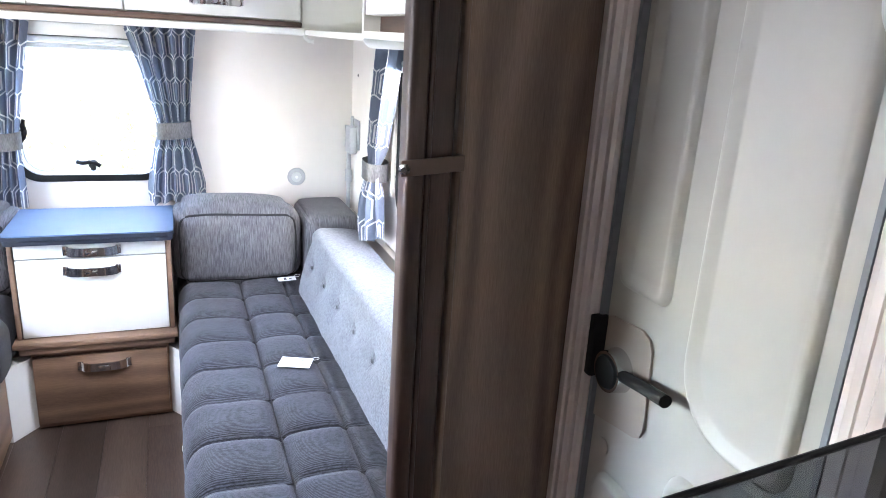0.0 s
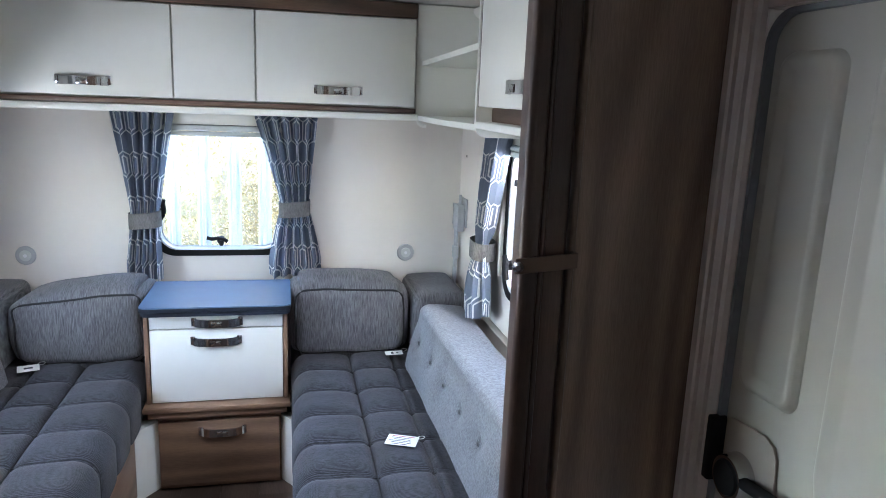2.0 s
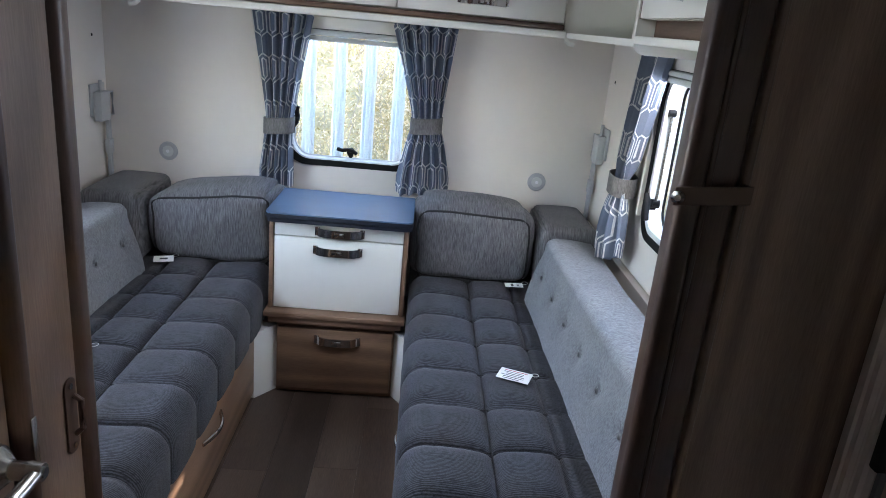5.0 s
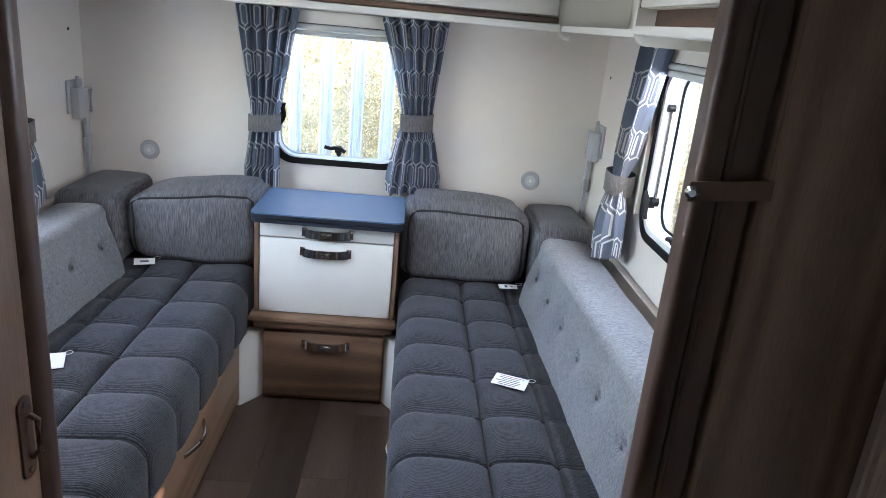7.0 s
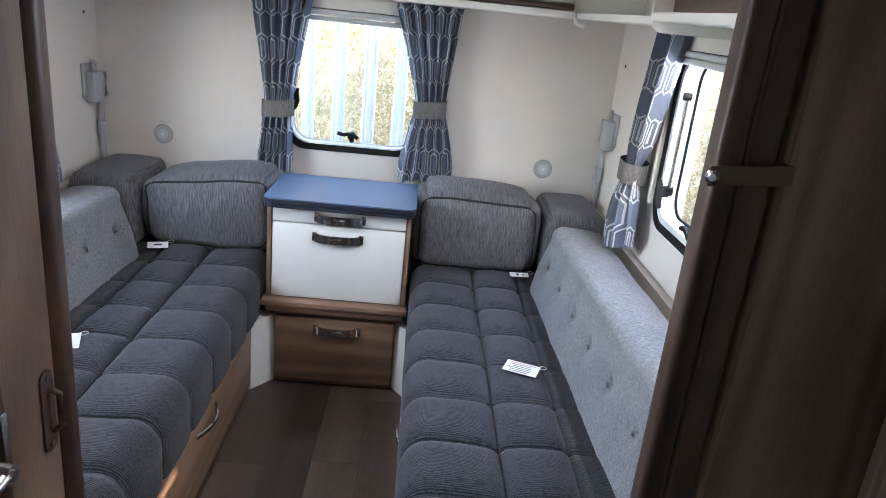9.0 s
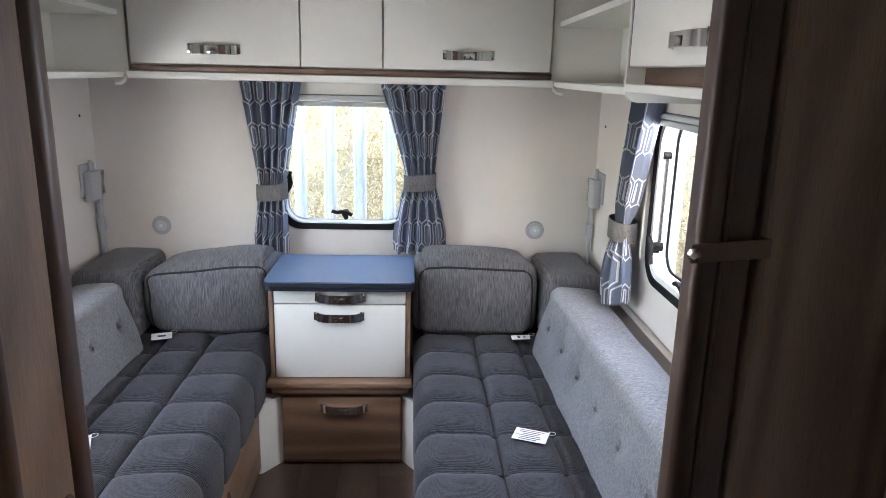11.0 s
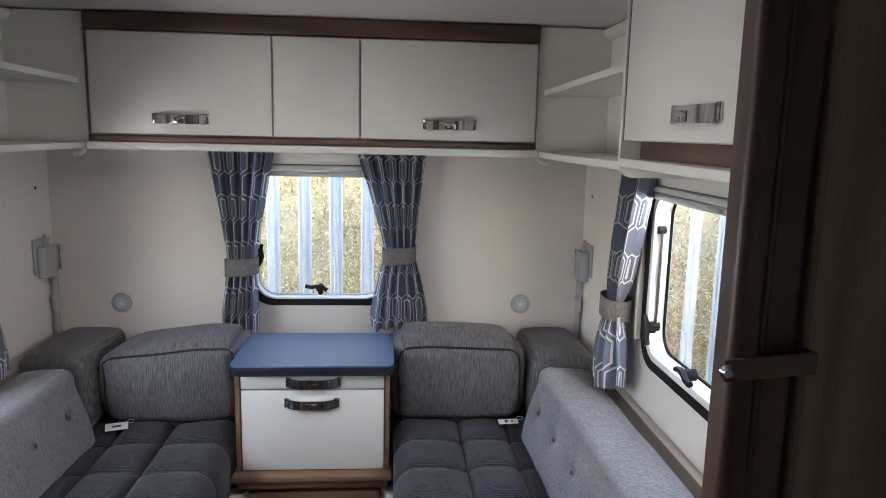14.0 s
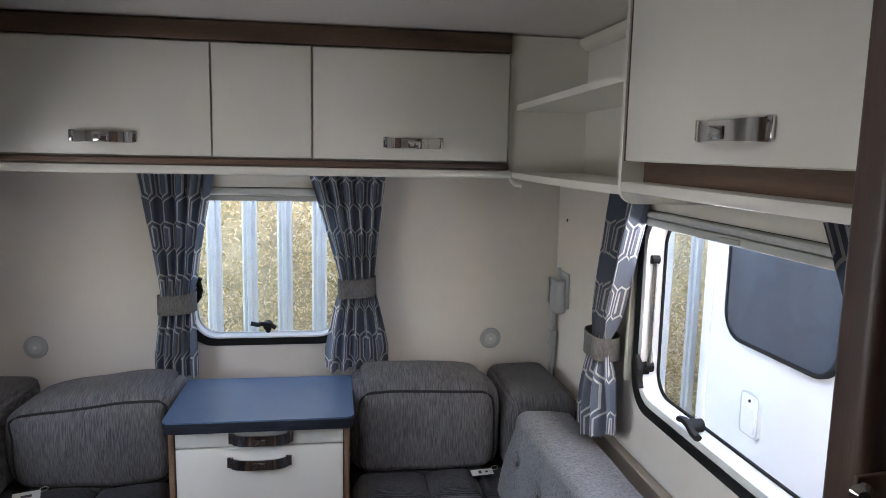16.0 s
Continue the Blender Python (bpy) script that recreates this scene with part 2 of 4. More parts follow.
def ring(outer, inner, a, b, axis):
    """A frame between two outlines with the same number of points."""
    bm = bmesh.new()
    put = {"x": lambda p, q, r: (r, p, q), "y": lambda p, q, r: (p, r, q), "z": lambda p, q, r: (p, q, r)}[axis]
    loops = [[bm.verts.new(put(p, q, r)) for p, q in o] for o, r in ((outer, a), (outer, b), (inner, b), (inner, a))]
    n = len(outer)
    for k in range(4):
        A, B = loops[k], loops[(k + 1) % 4]
        for i in range(n):
            bm.faces.new((A[i], A[(i + 1) % n], B[(i + 1) % n], B[i]))
    bmesh.ops.recalc_face_normals(bm, faces=bm.faces[:])
    return bm


def tube(points, r, n=8, bm=None, closed=False, flat=1.0):
    """A round bar along a line of points."""
    bm = bm or bmesh.new()
    pts = [Vector(p) for p in points]
    loops = []
    up = Vector((0, 0, 1))
    for i, p in enumerate(pts):
        a = pts[i - 1] if (i or closed) else p
        b = pts[(i + 1) % len(pts)] if (i + 1 < len(pts) or closed) else p
        d = (b - a).normalized()
        s = d.cross(up)
        if s.length < 0.05:
            s = d.cross(Vector((0, 1, 0)))
        s.normalize()
        u = s.cross(d)
        loops.append([bm.verts.new(p + r * (math.cos(2 * math.pi * k / n) * s + flat * math.sin(2 * math.pi * k / n) * u)) for k in range(n)])
    m = len(loops)
    for i in range(m if closed else m - 1):
        A, B = loops[i], loops[(i + 1) % m]
        for k in range(n):
            bm.faces.new((A[k], A[(k + 1) % n], B[(k + 1) % n], B[k]))
    if not closed:
        bm.faces.new(loops[0][::-1])
        bm.faces.new(loops[-1])
    bmesh.ops.recalc_face_normals(bm, faces=bm.faces[:])
    return bm


def disc(c, axis, r, depth, n=24, r2=None, bm=None):
    """A round disc or cone along an axis, from c onwards by depth."""
    bm = bm or bmesh.new()
    d = Vector(axis).normalized()
    turn = d.to_track_quat("Z", "Y").to_matrix().to_4x4()
    m = Matrix.Translation(Vector(c) + d * depth / 2) @ turn
    bmesh.ops.create_cone(bm, cap_ends=True, segments=n, radius1=r, radius2=r if r2 is None else r2, depth=depth, matrix=m)
    return bm


def ob_from(name, bm, mat, smooth=True, angle=40):
    me = bpy.data.meshes.new(name)
    bm.to_mesh(me)
    bm.free()
    if smooth:
        me.shade_smooth()
        me.set_sharp_from_angle(angle=radians(angle))
    for one in (mat if isinstance(mat, (list, tuple)) else (mat,)):
        me.materials.append(one)
    return new(name, me)


def part(name, bm, mat, parent, label="", smooth=True):
    ob = ob_from(name, bm, mat, smooth)
    ob.parent = parent
    return tagged(ob, label)


def thing(name, label, category, group="", at=(0, 0, 0)):
    e = new(name)
    e.location = at
    e.empty_display_size = 0.05
    return tagged(e, label, category, group)


def solid(name, bm, mat, label, category, group="", kind="", smooth=True):
    return tagged(ob_from(name, bm, mat, smooth), label, category, group, kind)


def setting(name, bm, mat, label="", category="", smooth=False):
    return tagged(ob_from(name, bm, mat, smooth), label, category, kind="structure")


def mirrored(bm):
    """The same mesh on the other side of the van."""
    bmesh.ops.scale(bm, vec=(-1, 1, 1), verts=bm.verts[:])
    bmesh.ops.reverse_faces(bm, faces=bm.faces[:])
    return bm


def bow_handle(name, length, parent, where, label="curved chrome bow handle"):
    """A flat chrome bow: thin in the middle, deep at its ends. Runs along local x, stands off along local -y."""
    h = new(name)
    h.parent = parent
    h.matrix_basis = where
    tagged(h, label)
    n, bm = 18, bmesh.new()
    loops = []
    for i in range(n + 1):
        s = 2 * i / n - 1
        x = s * length / 2
        out = 0.024 * (1 - s ** 4) + 0.003
        hh = 0.0155 + 0.0015 * s * s
        sag = -0.003
        loops.append([bm.verts.new(p) for p in ((x, -out, sag + hh), (x, -out, sag - hh), (x, -out + 0.006, sag - hh), (x, -out + 0.006, sag + hh))])
    for a, b in zip(loops, loops[1:]):
        for k in range(4):
            bm.faces.new((a[k], a[(k + 1) % 4], b[(k + 1) % 4], b[k]))
    bm.faces.new(loops[0][::-1])
    bm.faces.new(loops[-1])
    bmesh.ops.recalc_face_normals(bm, faces=bm.faces[:])
    part("bow", bm, CHROME, h)
    for s in (-1, 1):
        part("handle_foot", boxed(s * length * 0.5 - 0.009, -0.006, -0.017, s * length * 0.5 + 0.009, 0, 0.017, bevel=0.002), CHROME, h)
    part("grip_bar", boxed(-0.02, -0.030, -0.016, 0.02, -0.026, 0.004, bevel=0.002), CHROME, h)
    return h


# ---------------------------------------------------------------- the shell
W, YB, YF, H = 1.068, 3.57, -2.2, 1.950   # half width, end wall, closing wall, ceiling
T = 0.035                                 # wall thickness
EW = (-0.286, 0.248, 0.874, 1.43)          # end window opening: x0, x1, z0, z1
SW = (1.90, 2.805, 0.886, 1.42)            # side window opening: y0, y1, z0, z1
KW = (-0.54, -0.27, 1.07, 1.25)            # unseen opening added behind the camera, sized for the sun patch on the bench
DW = (-1.75, -0.75, 0.95, 1.48)            # unseen opening behind the camera, added for the fill lamp
DR = (0.940, 1.471, 0.06, 1.742)           # entrance door opening

floor = setting("floor", boxed(-W, YF, -0.06, W, YB, -0.006), FLOOR_BASE, "dark wood-effect vinyl plank floor", "floor")


def wall_along_y(name, x0, x1, holes):
    """A side wall from end to end, with rectangular holes (y0, y1, z0, z1) in order of y."""
    bm = bmesh.new()
    y = YF
    for y0, y1, z0, z1 in holes:
        box(bm, x0, y, -0.06, x1, y0, H)
        box(bm, x0, y0, -0.06, x1, y1, z0)
        box(bm, x0, y0, z1, x1, y1, H)
        y = y1
    box(bm, x0, y, -0.06, x1, YB + T, H)
    return setting(name, bm, WALL, "plain cream caravan wall lining", "wall")


wall_east = wall_along_y("wall_east", W, W + T, (KW, DR, SW))
wall_west = wall_along_y("wall_west", -W - T, -W, (DW, SW))
bm = bmesh.new()
box(bm, -W, YB, -0.06, EW[0], YB + T, H)
box(bm, EW[1], YB, -0.06, W, YB + T, H)
box(bm, EW[0], YB, -0.06, EW[1], YB + T, EW[2])
box(bm, EW[0], YB, EW[3], EW[1], YB + T, H)
wall_north = setting("wall_north", bm, WALL, "plain cream caravan end wall", "wall")
wall_south = setting("wall_south", boxed(-W, YF - T, -0.06, W, YF, H), WALL, "plain closing wall behind the kitchen", "wall")
bm = bmesh.new()
RL = (-0.19, 1.86, 0.19, 2.24)            # unseen roof opening, added to hold a fill lamp
for d in ((-W - T, YF - T, RL[0], YB + T), (RL[2], YF - T, W + T, YB + T)):
    box(bm, d[0], d[1], H, d[2], d[3], H + 0.04)
box(bm, RL[0], YF - T, H, RL[2], RL[1], H + 0.04)
box(bm, RL[0], RL[3], H, RL[2], YB + T, H + 0.04)
ceiling = setting("ceiling", bm, CEIL, "plain pale ceiling board", "ceiling")
# round moulding along the side walls where they meet the ceiling
for s in (-1, 1):
    pts = [(s * (W - 0.030), H)] + [(s * (W - 0.014 - 0.034 * math.cos(radians(a))), H - 0.012 - 0.034 * math.sin(radians(a))) for a in range(0, 100, 12)] + [(s * W, H - 0.046), (s * W, H)]
    setting("trim", prism(pts, 1.75, YB, "y"), IVORY, "rounded cream corner moulding", "trim", True)


# ---------------------------------------------------------------- windows
def caravan_window(name, axis, at, out, p0, p1, q0, q1, catches, stay, white=0.010):
    """A hinged acrylic window: black rubber ring, white inner ring, pane, catches and a stay. out: +1 or -1, the way to the open."""
    w = tagged(new(name), "black-rimmed acrylic caravan window with rounded corners", "window", kind="structure")
    r = 0.085
    o, i1, i2, i3 = (round_rect(p0 - e, q0 - e, p1 + e, q1 + e, r + e * 0.6, 8) for e in (0.022, -0.004, -0.004 - white, -0.009 - white))
    part("rubber_frame", ring(o, i1, at - out * 0.010, at + out * 0.012, axis), RUBBER, w, "black rubber frame")
    part("inner_frame", ring(i1, i2, at - out * 0.006, at + out * 0.045, axis), WHITE_PLASTIC, w, "white inner frame")
    part("pane_seal", ring(i2, i3, at + out * 0.043, at + out * 0.050, axis), FLANGE if axis == "y" else RUBBER, w, "pane seal")
    pane = part("pane", prism(round_rect(p0 - 0.01, q0 - 0.01, p1 + 0.01, q1 + 0.01, r, 8), at + out * 0.052, at + out * 0.057, axis), ACRYLIC, w, "clear acrylic pane")
    pane.visible_shadow = False

    def put(p, q, d):
        return (at + out * d, p, q) if axis == "x" else (p, at + out * d, q)

    for p, q, tilt in catches:
        c = new("window_catch")
        c.parent = w
        tagged(c, "black plastic window catch")
        ca, sa = math.cos(radians(tilt)), math.sin(radians(tilt))
        part("catch_base", disc(put(p, q, 0.03), Vector(put(0, 0, -1)) - Vector(put(0, 0, 0)), 0.016, 0.034, 14), BLACK, c)
        line = [put(p + ca * t - sa * b, q + sa * t + ca * b, -0.012) for t, b in ((0.03, -0.004), (0.012, 0.008), (-0.012, 0.012), (-0.035, 0.008), (-0.058, 0.014))]
        part("catch_lever", tube(line, 0.0105, 8, flat=0.8), BLACK, c)
        part("catch_foot", disc(put(p + 0.002, q - 0.016, 0.02), Vector(put(0, 0, -1)) - Vector(put(0, 0, 0)), 0.010, 0.022, 12), BLACK, c)
    for p, qa, qb in stay:
        st = new("window_stay")
        st.parent = w
        tagged(st, "steel telescopic window stay")
        part("stay_rod", tube([put(p, qa, 0.018), put(p, qb, 0.018)], 0.0075, 8), STEEL, st)
        for q in (qa, qb):
            part("stay_knob", disc(put(p, q, 0.026), Vector(put(0, 0, -1)) - Vector(put(0, 0, 0)), 0.012, 0.022, 14), BLACK, st)
    return w


caravan_window("window_1", "y", YB, 1, *EW, catches=((-0.022, EW[2] + 0.046, 0), (EW[0] + 0.02, 1.045, -90)), stay=(), white=0.006)
caravan_window("window_2", "x", W, 1, *SW, catches=((SW[1] - 0.02, 0.985, 80), (SW[1] - 0.300, SW[2] + 0.040, 20)), stay=((SW[1] - 0.030, 0.990, 1.288),), white=0.020)
caravan_window("window_3", "x", -W, -1, *SW, catches=((SW[1] - 0.02, 0.985, 80), (SW[1] - 0.300, SW[2] + 0.040, 20)), stay=((SW[1] - 0.030, 0.990, 1.288),), white=0.020)
# frames of the two unseen openings added behind the camera
for nm, s, ky in (("window_4", 1, KW), ("window_6", -1, DW)):
    k = tagged(new(nm), "plain framed unseen window behind the walker, added for light", "window", kind="structure")
    part("window_frame", ring(round_rect(ky[0] - 0.02, ky[2] - 0.02, ky[1] + 0.02, ky[3] + 0.02, 0.05), round_rect(ky[0] + 0.01, ky[2] + 0.01, ky[1] - 0.01, ky[3] - 0.01, 0.04), s * (W - 0.008), s * (W + 0.03), "x"), RUBBER, k)
# roof opening is invented: closed by an opaque lid, lit by its own lamp
rl = tagged(new("window_5"), "square roof opening with a white frame, unseen and added for a fill lamp", "rooflight", kind="structure")
part("window_frame", ring(round_rect(RL[0] - 0.03, RL[1] - 0.03, RL[2] + 0.03, RL[3] + 0.03, 0.03), round_rect(RL[0] + 0.01, RL[1] + 0.01, RL[2] - 0.01, RL[3] - 0.01, 0.03), H - 0.012, H + 0.05, "z"), WHITE_PLASTIC, rl)
part("opaque_lid", boxed(RL[0] - 0.04, RL[1] - 0.04, H + 0.10, RL[2] + 0.04, RL[3] + 0.04, H + 0.12, bevel=0.01), WHITE_PLASTIC, rl, "opaque white lid that keeps the sun out of the added opening")
for k, d in enumerate(((RL[0] - 0.04, RL[1] - 0.04, RL[0] - 0.02, RL[3] + 0.04), (RL[2] + 0.02, RL[1] - 0.04, RL[2] + 0.04, RL[3] + 0.04), (RL[0] - 0.02, RL[1] - 0.04, RL[2] + 0.02, RL[1] - 0.02), (RL[0] - 0.02, RL[3] + 0.02, RL[2] + 0.02, RL[3] + 0.04))):
    part("kerb", boxed(d[0], d[1], H + 0.041, d[2], d[3], H + 0.099), WHITE_PLASTIC, rl)


def roller_blind(label, axis, at, inw, p0, p1, z0, z1):
    """A closed pleated-blind cassette over a window: valance board, cassette bar and pull tab."""
    b = thing("window_blind", label, "blind")

    def bx(a, c, d0, d1, e, f, bev):
        lo, hi = sorted((at + inw * d0, at + inw * d1))
        return boxed(a, lo, e, c, hi, f, bevel=bev) if axis == "y" else boxed(lo, a, e, hi, c, f, bevel=bev)

    part("valance", bx(p0, p1, 0.004, 0.020, z1, z1 + 0.050, 0.004), IVORY, b, "pale cream valance strip")
    part("cassette", bx(p0, p1, 0.004, 0.034, z0 + 0.022, z1 - 0.002, 0.008), BLIND, b)
    part("blind_bar", bx(p0 + 0.004, p1 - 0.004, 0.006, 0.028, z0, z0 + 0.020, 0.005), BLIND, b)
    mid = (p0 + p1) / 2
    part("pull_tab", bx(mid - 0.035, mid + 0.035, 0.026, 0.040, z0 + 0.004, z0 + 0.016, 0.003), BLIND, b)
    for q in (p0 + 0.010, p1 - 0.010):
        part("side_rail", bx(q - 0.010, q + 0.010, 0.003, 0.018, z0 - 0.46, z0 - 0.001, 0.003), IVORY, b, "slim cream blind rail")
    return b


roller_blind("closed grey-white roller blind cassette above the end window", "y", YB, -1, EW[0] - 0.06, EW[1] + 0.06, 1.380, 1.428)
roller_blind("closed grey-white roller blind cassette above the side window", "x", W, -1, SW[0] - 0.07, SW[1] + 0.06, 1.384, 1.426)
roller_blind("closed grey-white roller blind cassette above the side window", "x", -W, 1, SW[0] - 0.07, SW[1] + 0.06, 1.384, 1.426)


# ---------------------------------------------------------------- curtains
def curtain(label, group, axis, at, inw, top, band, foot, z_top, z_band, z_foot, seed, flip=1):
    """A gathered curtain tied by a band. top, band, foot: (p0, p1) at those heights, along the wall."""
    rnd = random.Random(seed)
    ph = [rnd.uniform(0, 6.28) for _ in range(6)]
    nu, nv = 110, 64
    rows = []

    def span(z):
        if z >= z_band:
            f = (z - z_band) / (z_top - z_band)
            f = f ** 1.15
            return [b + (a - b) * f for a, b in zip(top, band)]
        f = (z_band - z) / (z_band - z_foot)
        f = min(1, f * 1.3) ** 0.8
        return [b + (a - b) * f for a, b in zip(foot, band)]

    bm = bmesh.new()
    uv = bm.loops.layers.uv.new("cloth")
    cloth_w = 0.38 if axis == "y" else 0.80
    spots = {}
    for j in range(nv + 1):
        z = z_foot + (z_top - z_foot) * j / nv
        a, b = span(z)
        near = math.exp(-((z - z_band) / 0.06) ** 2)
        for i in range(nu + 1):
            u = i / nu
            zz = z + (0.012 * math.sin(u * 9 + ph[0]) - 0.018 * (1 - (2 * u - 1) ** 2) if j < nv * 0.25 else 0.0) * (1 - j / (nv * 0.25) if j < nv * 0.25 else 0)
            fold = math.sin(2 * math.pi * 5.2 * u + ph[1] + 0.5 * math.sin(3 * u + ph[2]) + 0.25 * math.sin(z * 5 + ph[3]))
            fold2 = math.sin(2 * math.pi * 9.1 * u + ph[4] + z * 2)
            depth = 0.038 + (0.026 * fold + 0.008 * fold2) * (1 - 0.62 * near) + 0.014 * near * (1 - (2 * u - 1) ** 2)
            if z < z_band:
                depth += 0.034 * math.sin(math.pi * 0.62 * min(1, (z_band - z) / (z_band - z_foot))) * (1 - (2 * u - 1) ** 2)
            p = a + (b - a) * (u + 0.02 * math.cos(2 * math.pi * 5.2 * u + ph[1]))
            d = at + inw * (0.022 + depth)
            spots[i, j] = bm.verts.new((p, d, zz) if axis == "y" else (d, p, zz))
    for j in range(nv):
        for i in range(nu):
            q = ((i, j), (i + 1, j), (i + 1, j + 1), (i, j + 1))
            f = bm.faces.new([spots[k] for k in q])
            for lp, (ci, cj) in zip(f.loops, q):
                lp[uv].uv = (cloth_w * ci / nu + 0.013 * seed, (z_top - z_foot) * cj / nv + 0.021 * seed)
    bmesh.ops.recalc_face_normals(bm, faces=bm.faces[:])
    t = thing("curtain", label, "curtain", group)
    part("drape", bm, CURTAIN, t, "blue cotton with pale hexagon chains")
    # the tie band: a soft strap round the gathers
    a, b = band
    c, hw = (a + b) / 2, (b - a) / 2 + 0.008
    bm = bmesh.new()
    lo, hi = [], []
    n = 28
    for k in range(n):
        an = 2 * math.pi * k / n
        p = c + hw * math.copysign(abs(math.cos(an)) ** 0.7, math.cos(an))
        d = at + inw * (0.060 + 0.044 * math.sin(an))
        sl = 0.006 * math.cos(an) * flip
        for z, lst in ((z_band - 0.034 + sl, lo), (z_band + 0.034 + sl, hi)):
            lst.append(bm.verts.new((p, d, z) if axis == "y" else (d, p, z)))
    for k in range(n):
        bm.faces.new((lo[k], lo[(k + 1) % n], hi[(k + 1) % n], hi[k]))
    bmesh.ops.recalc_face_normals(bm, faces=bm.faces[:])
    bmesh.ops.solidify(bm, geom=bm.faces[:], thickness=-0.003)
    part("tie_band", bm, BAND, t, "plain grey fabric tie band")
    return t


CL = "blue curtain with pale hexagon chains, tied by a grey band"
curtain(CL , "end window curtains", "y", YB, -1, (-0.440, -0.190), (-0.378, -0.268), (-0.408, -0.262), 1.479, 1.024, 0.765, 3)
curtain(CL , "end window curtains", "y", YB, -1, (0.131, 0.396), (0.242, 0.358), (0.186, 0.412), 1.479, 1.075, 0.782, 5)
for s in (1, -1):
    curtain(CL , "side window curtains", "x", s * W, -s, (2.695, 2.885), (2.880, 2.990), (2.800, 3.040), 1.470, 1.012, 0.770, 8)
    curtain(CL , "side window curtains", "x", s * W, -s, (1.74, 2.02), (1.67, 1.79), (1.64, 1.90), 1.470, 1.012, 0.770, 11)


# ---------------------------------------------------------------- end wall: lockers over the window
LY, LZ0, LZ1 = 3.270, 1.537, 1.881        # locker front and door heights
LX = (-0.775, -0.153, 0.152, 0.785)       # door edges
locker = thing("end_locker", "white overhead locker row with walnut strips on the end wall", "cupboard", at=(0, 0, 0))
part("body", boxed(LX[0] - 0.006, LY + 0.022, 1.512, LX[3] + 0.004, YB - 0.002, 1.942), WHITE, locker)
part("top_rail", boxed(LX[0] - 0.004, LY - 0.004, LZ1 + 0.006, LX[3] + 0.003, LY + 0.022, 1.944, bevel=0.003), STRIP_X, locker, "walnut rail below the ceiling")
part("bottom_rail", boxed(LX[0] - 0.002, LY - 0.006, 1.511, LX[3] + 0.003, LY + 0.022, LZ0 - 0.006, bevel=0.004), STRIP_X, locker, "walnut strip below the doors")
part("light_shelf", boxed(LX[0] - 0.012, LY - 0.012, 1.482, LX[3] + 0.012, YB - 0.002, 1.509, bevel=0.005), WHITE, locker, "white lipped base shelf")
for k in range(3):
    d = part("door", boxed(LX[k] + 0.003, LY, LZ0, LX[k + 1] - 0.003, LY + 0.019, LZ1, bevel=0.003), WHITE, locker)
    if k != 1:
        hx = -0.468 if k == 0 else 0.472
        bow_handle("handle", 0.175, d, pose(hx, LY - 0.001, 1.593))


# ---------------------------------------------------------------- side lockers and corner shelves
def side_lockers(s):
    """The overhead locker over a side window and the open shelves between it and the end locker."""
    g = "side overhead lockers"
    t = thing("side_locker", "white overhead locker with walnut strip above the side window", "cupboard", g)
    fx, y0, y1 = 0.816, 1.59, 2.415

    def mm(bm):
        return bm if s > 0 else mirrored(bm)

    part("body", mm(boxed(fx + 0.020, y0, 1.5545, W - 0.002, y1 - 0.016, 1.942)), WHITE, t)
    part("end_panel", mm(prism(round_rect(fx - 0.003, 1.466, W - 0.003, 1.944, (0.035, 0, 0, 0), 8), y1 - 0.015, y1, "y")), WHITE, t, "white end panel with a rounded foot")
    part("bottom_rail", mm(boxed(fx + 0.046, y0, 1.5135, fx + 0.062, y1 - 0.016, 1.554)), STRIP_Y, t, "recessed walnut strip")
    part("light_shelf", mm(boxed(fx - 0.004, y0, 1.4925, W - 0.004, y1 - 0.016, 1.513, bevel=0.003)), WHITE, t, "white lipped base shelf")
    d = part("door", mm(boxed(fx, 1.735, 1.556, fx + 0.019, y1 - 0.022, 1.940, bevel=0.003)), WHITE, t)
    # dark strip stands for the shade in the gap beside the door
    part("gap_shade_strip", mm(boxed(fx + 0.001, y1 - 0.0215, 1.556, fx + 0.018, y1 - 0.0152, 1.938)), DARK_TRIM, t, "dark strip painting the shade of the gap along the door edge")
    part("door", mm(boxed(fx, y0, 1.556, fx + 0.019, 1.731, 1.940, bevel=0.003)), WHITE, t)
    bow_handle("handle", 0.190, d, pose(s * (fx - 0.001), 1.998, 1.610, 0, 0, -90 * s))
    sh = thing("corner_shelf", "open white corner shelves between the lockers", "shelf", "corner shelves")
    part("back_panel", mm(boxed(0.790, 3.288, 1.484, W - 0.004, 3.304, 1.944)), WHITE, sh)
    part("side_panel", mm(boxed(W - 0.014, y1 + 0.002, 1.484, W - 0.002, 3.287, 1.944)), WHITE, sh)
    for z, bow, nm in ((1.485, 0.020, "bottom_shelf"), (1.704, 0.0, "middle_shelf")):
        front = [(0.802 + (fx - 0.802) * f - bow * math.sin(math.pi * f), 3.286 + (y1 + 0.001 - 3.286) * f) for f in [i / 14 for i in range(15)]]
        if nm == "middle_shelf":
            front = [(x + 0.012, y) for x, y in front]
        bm = prism([(W - 0.015, 3.286)] + front + [(W - 0.015, y1 + 0.001)], z, z + 0.019, "z")
        if nm == "middle_shelf":
            for v in bm.verts:
                v.co.z += 0.020 * (3.286 - v.co.y) / (3.286 - y1)
        part(nm, mm(bm), WHITE, sh)
    part("foot_moulding", mm(tube([(0.800, 3.280, 1.490), (0.803, 3.276, 1.474), (0.815, 3.272, 1.464), (0.835, 3.271, 1.462)], 0.008, 8)), WHITE, sh)
    return t


side_lockers(1)
side_lockers(-1)

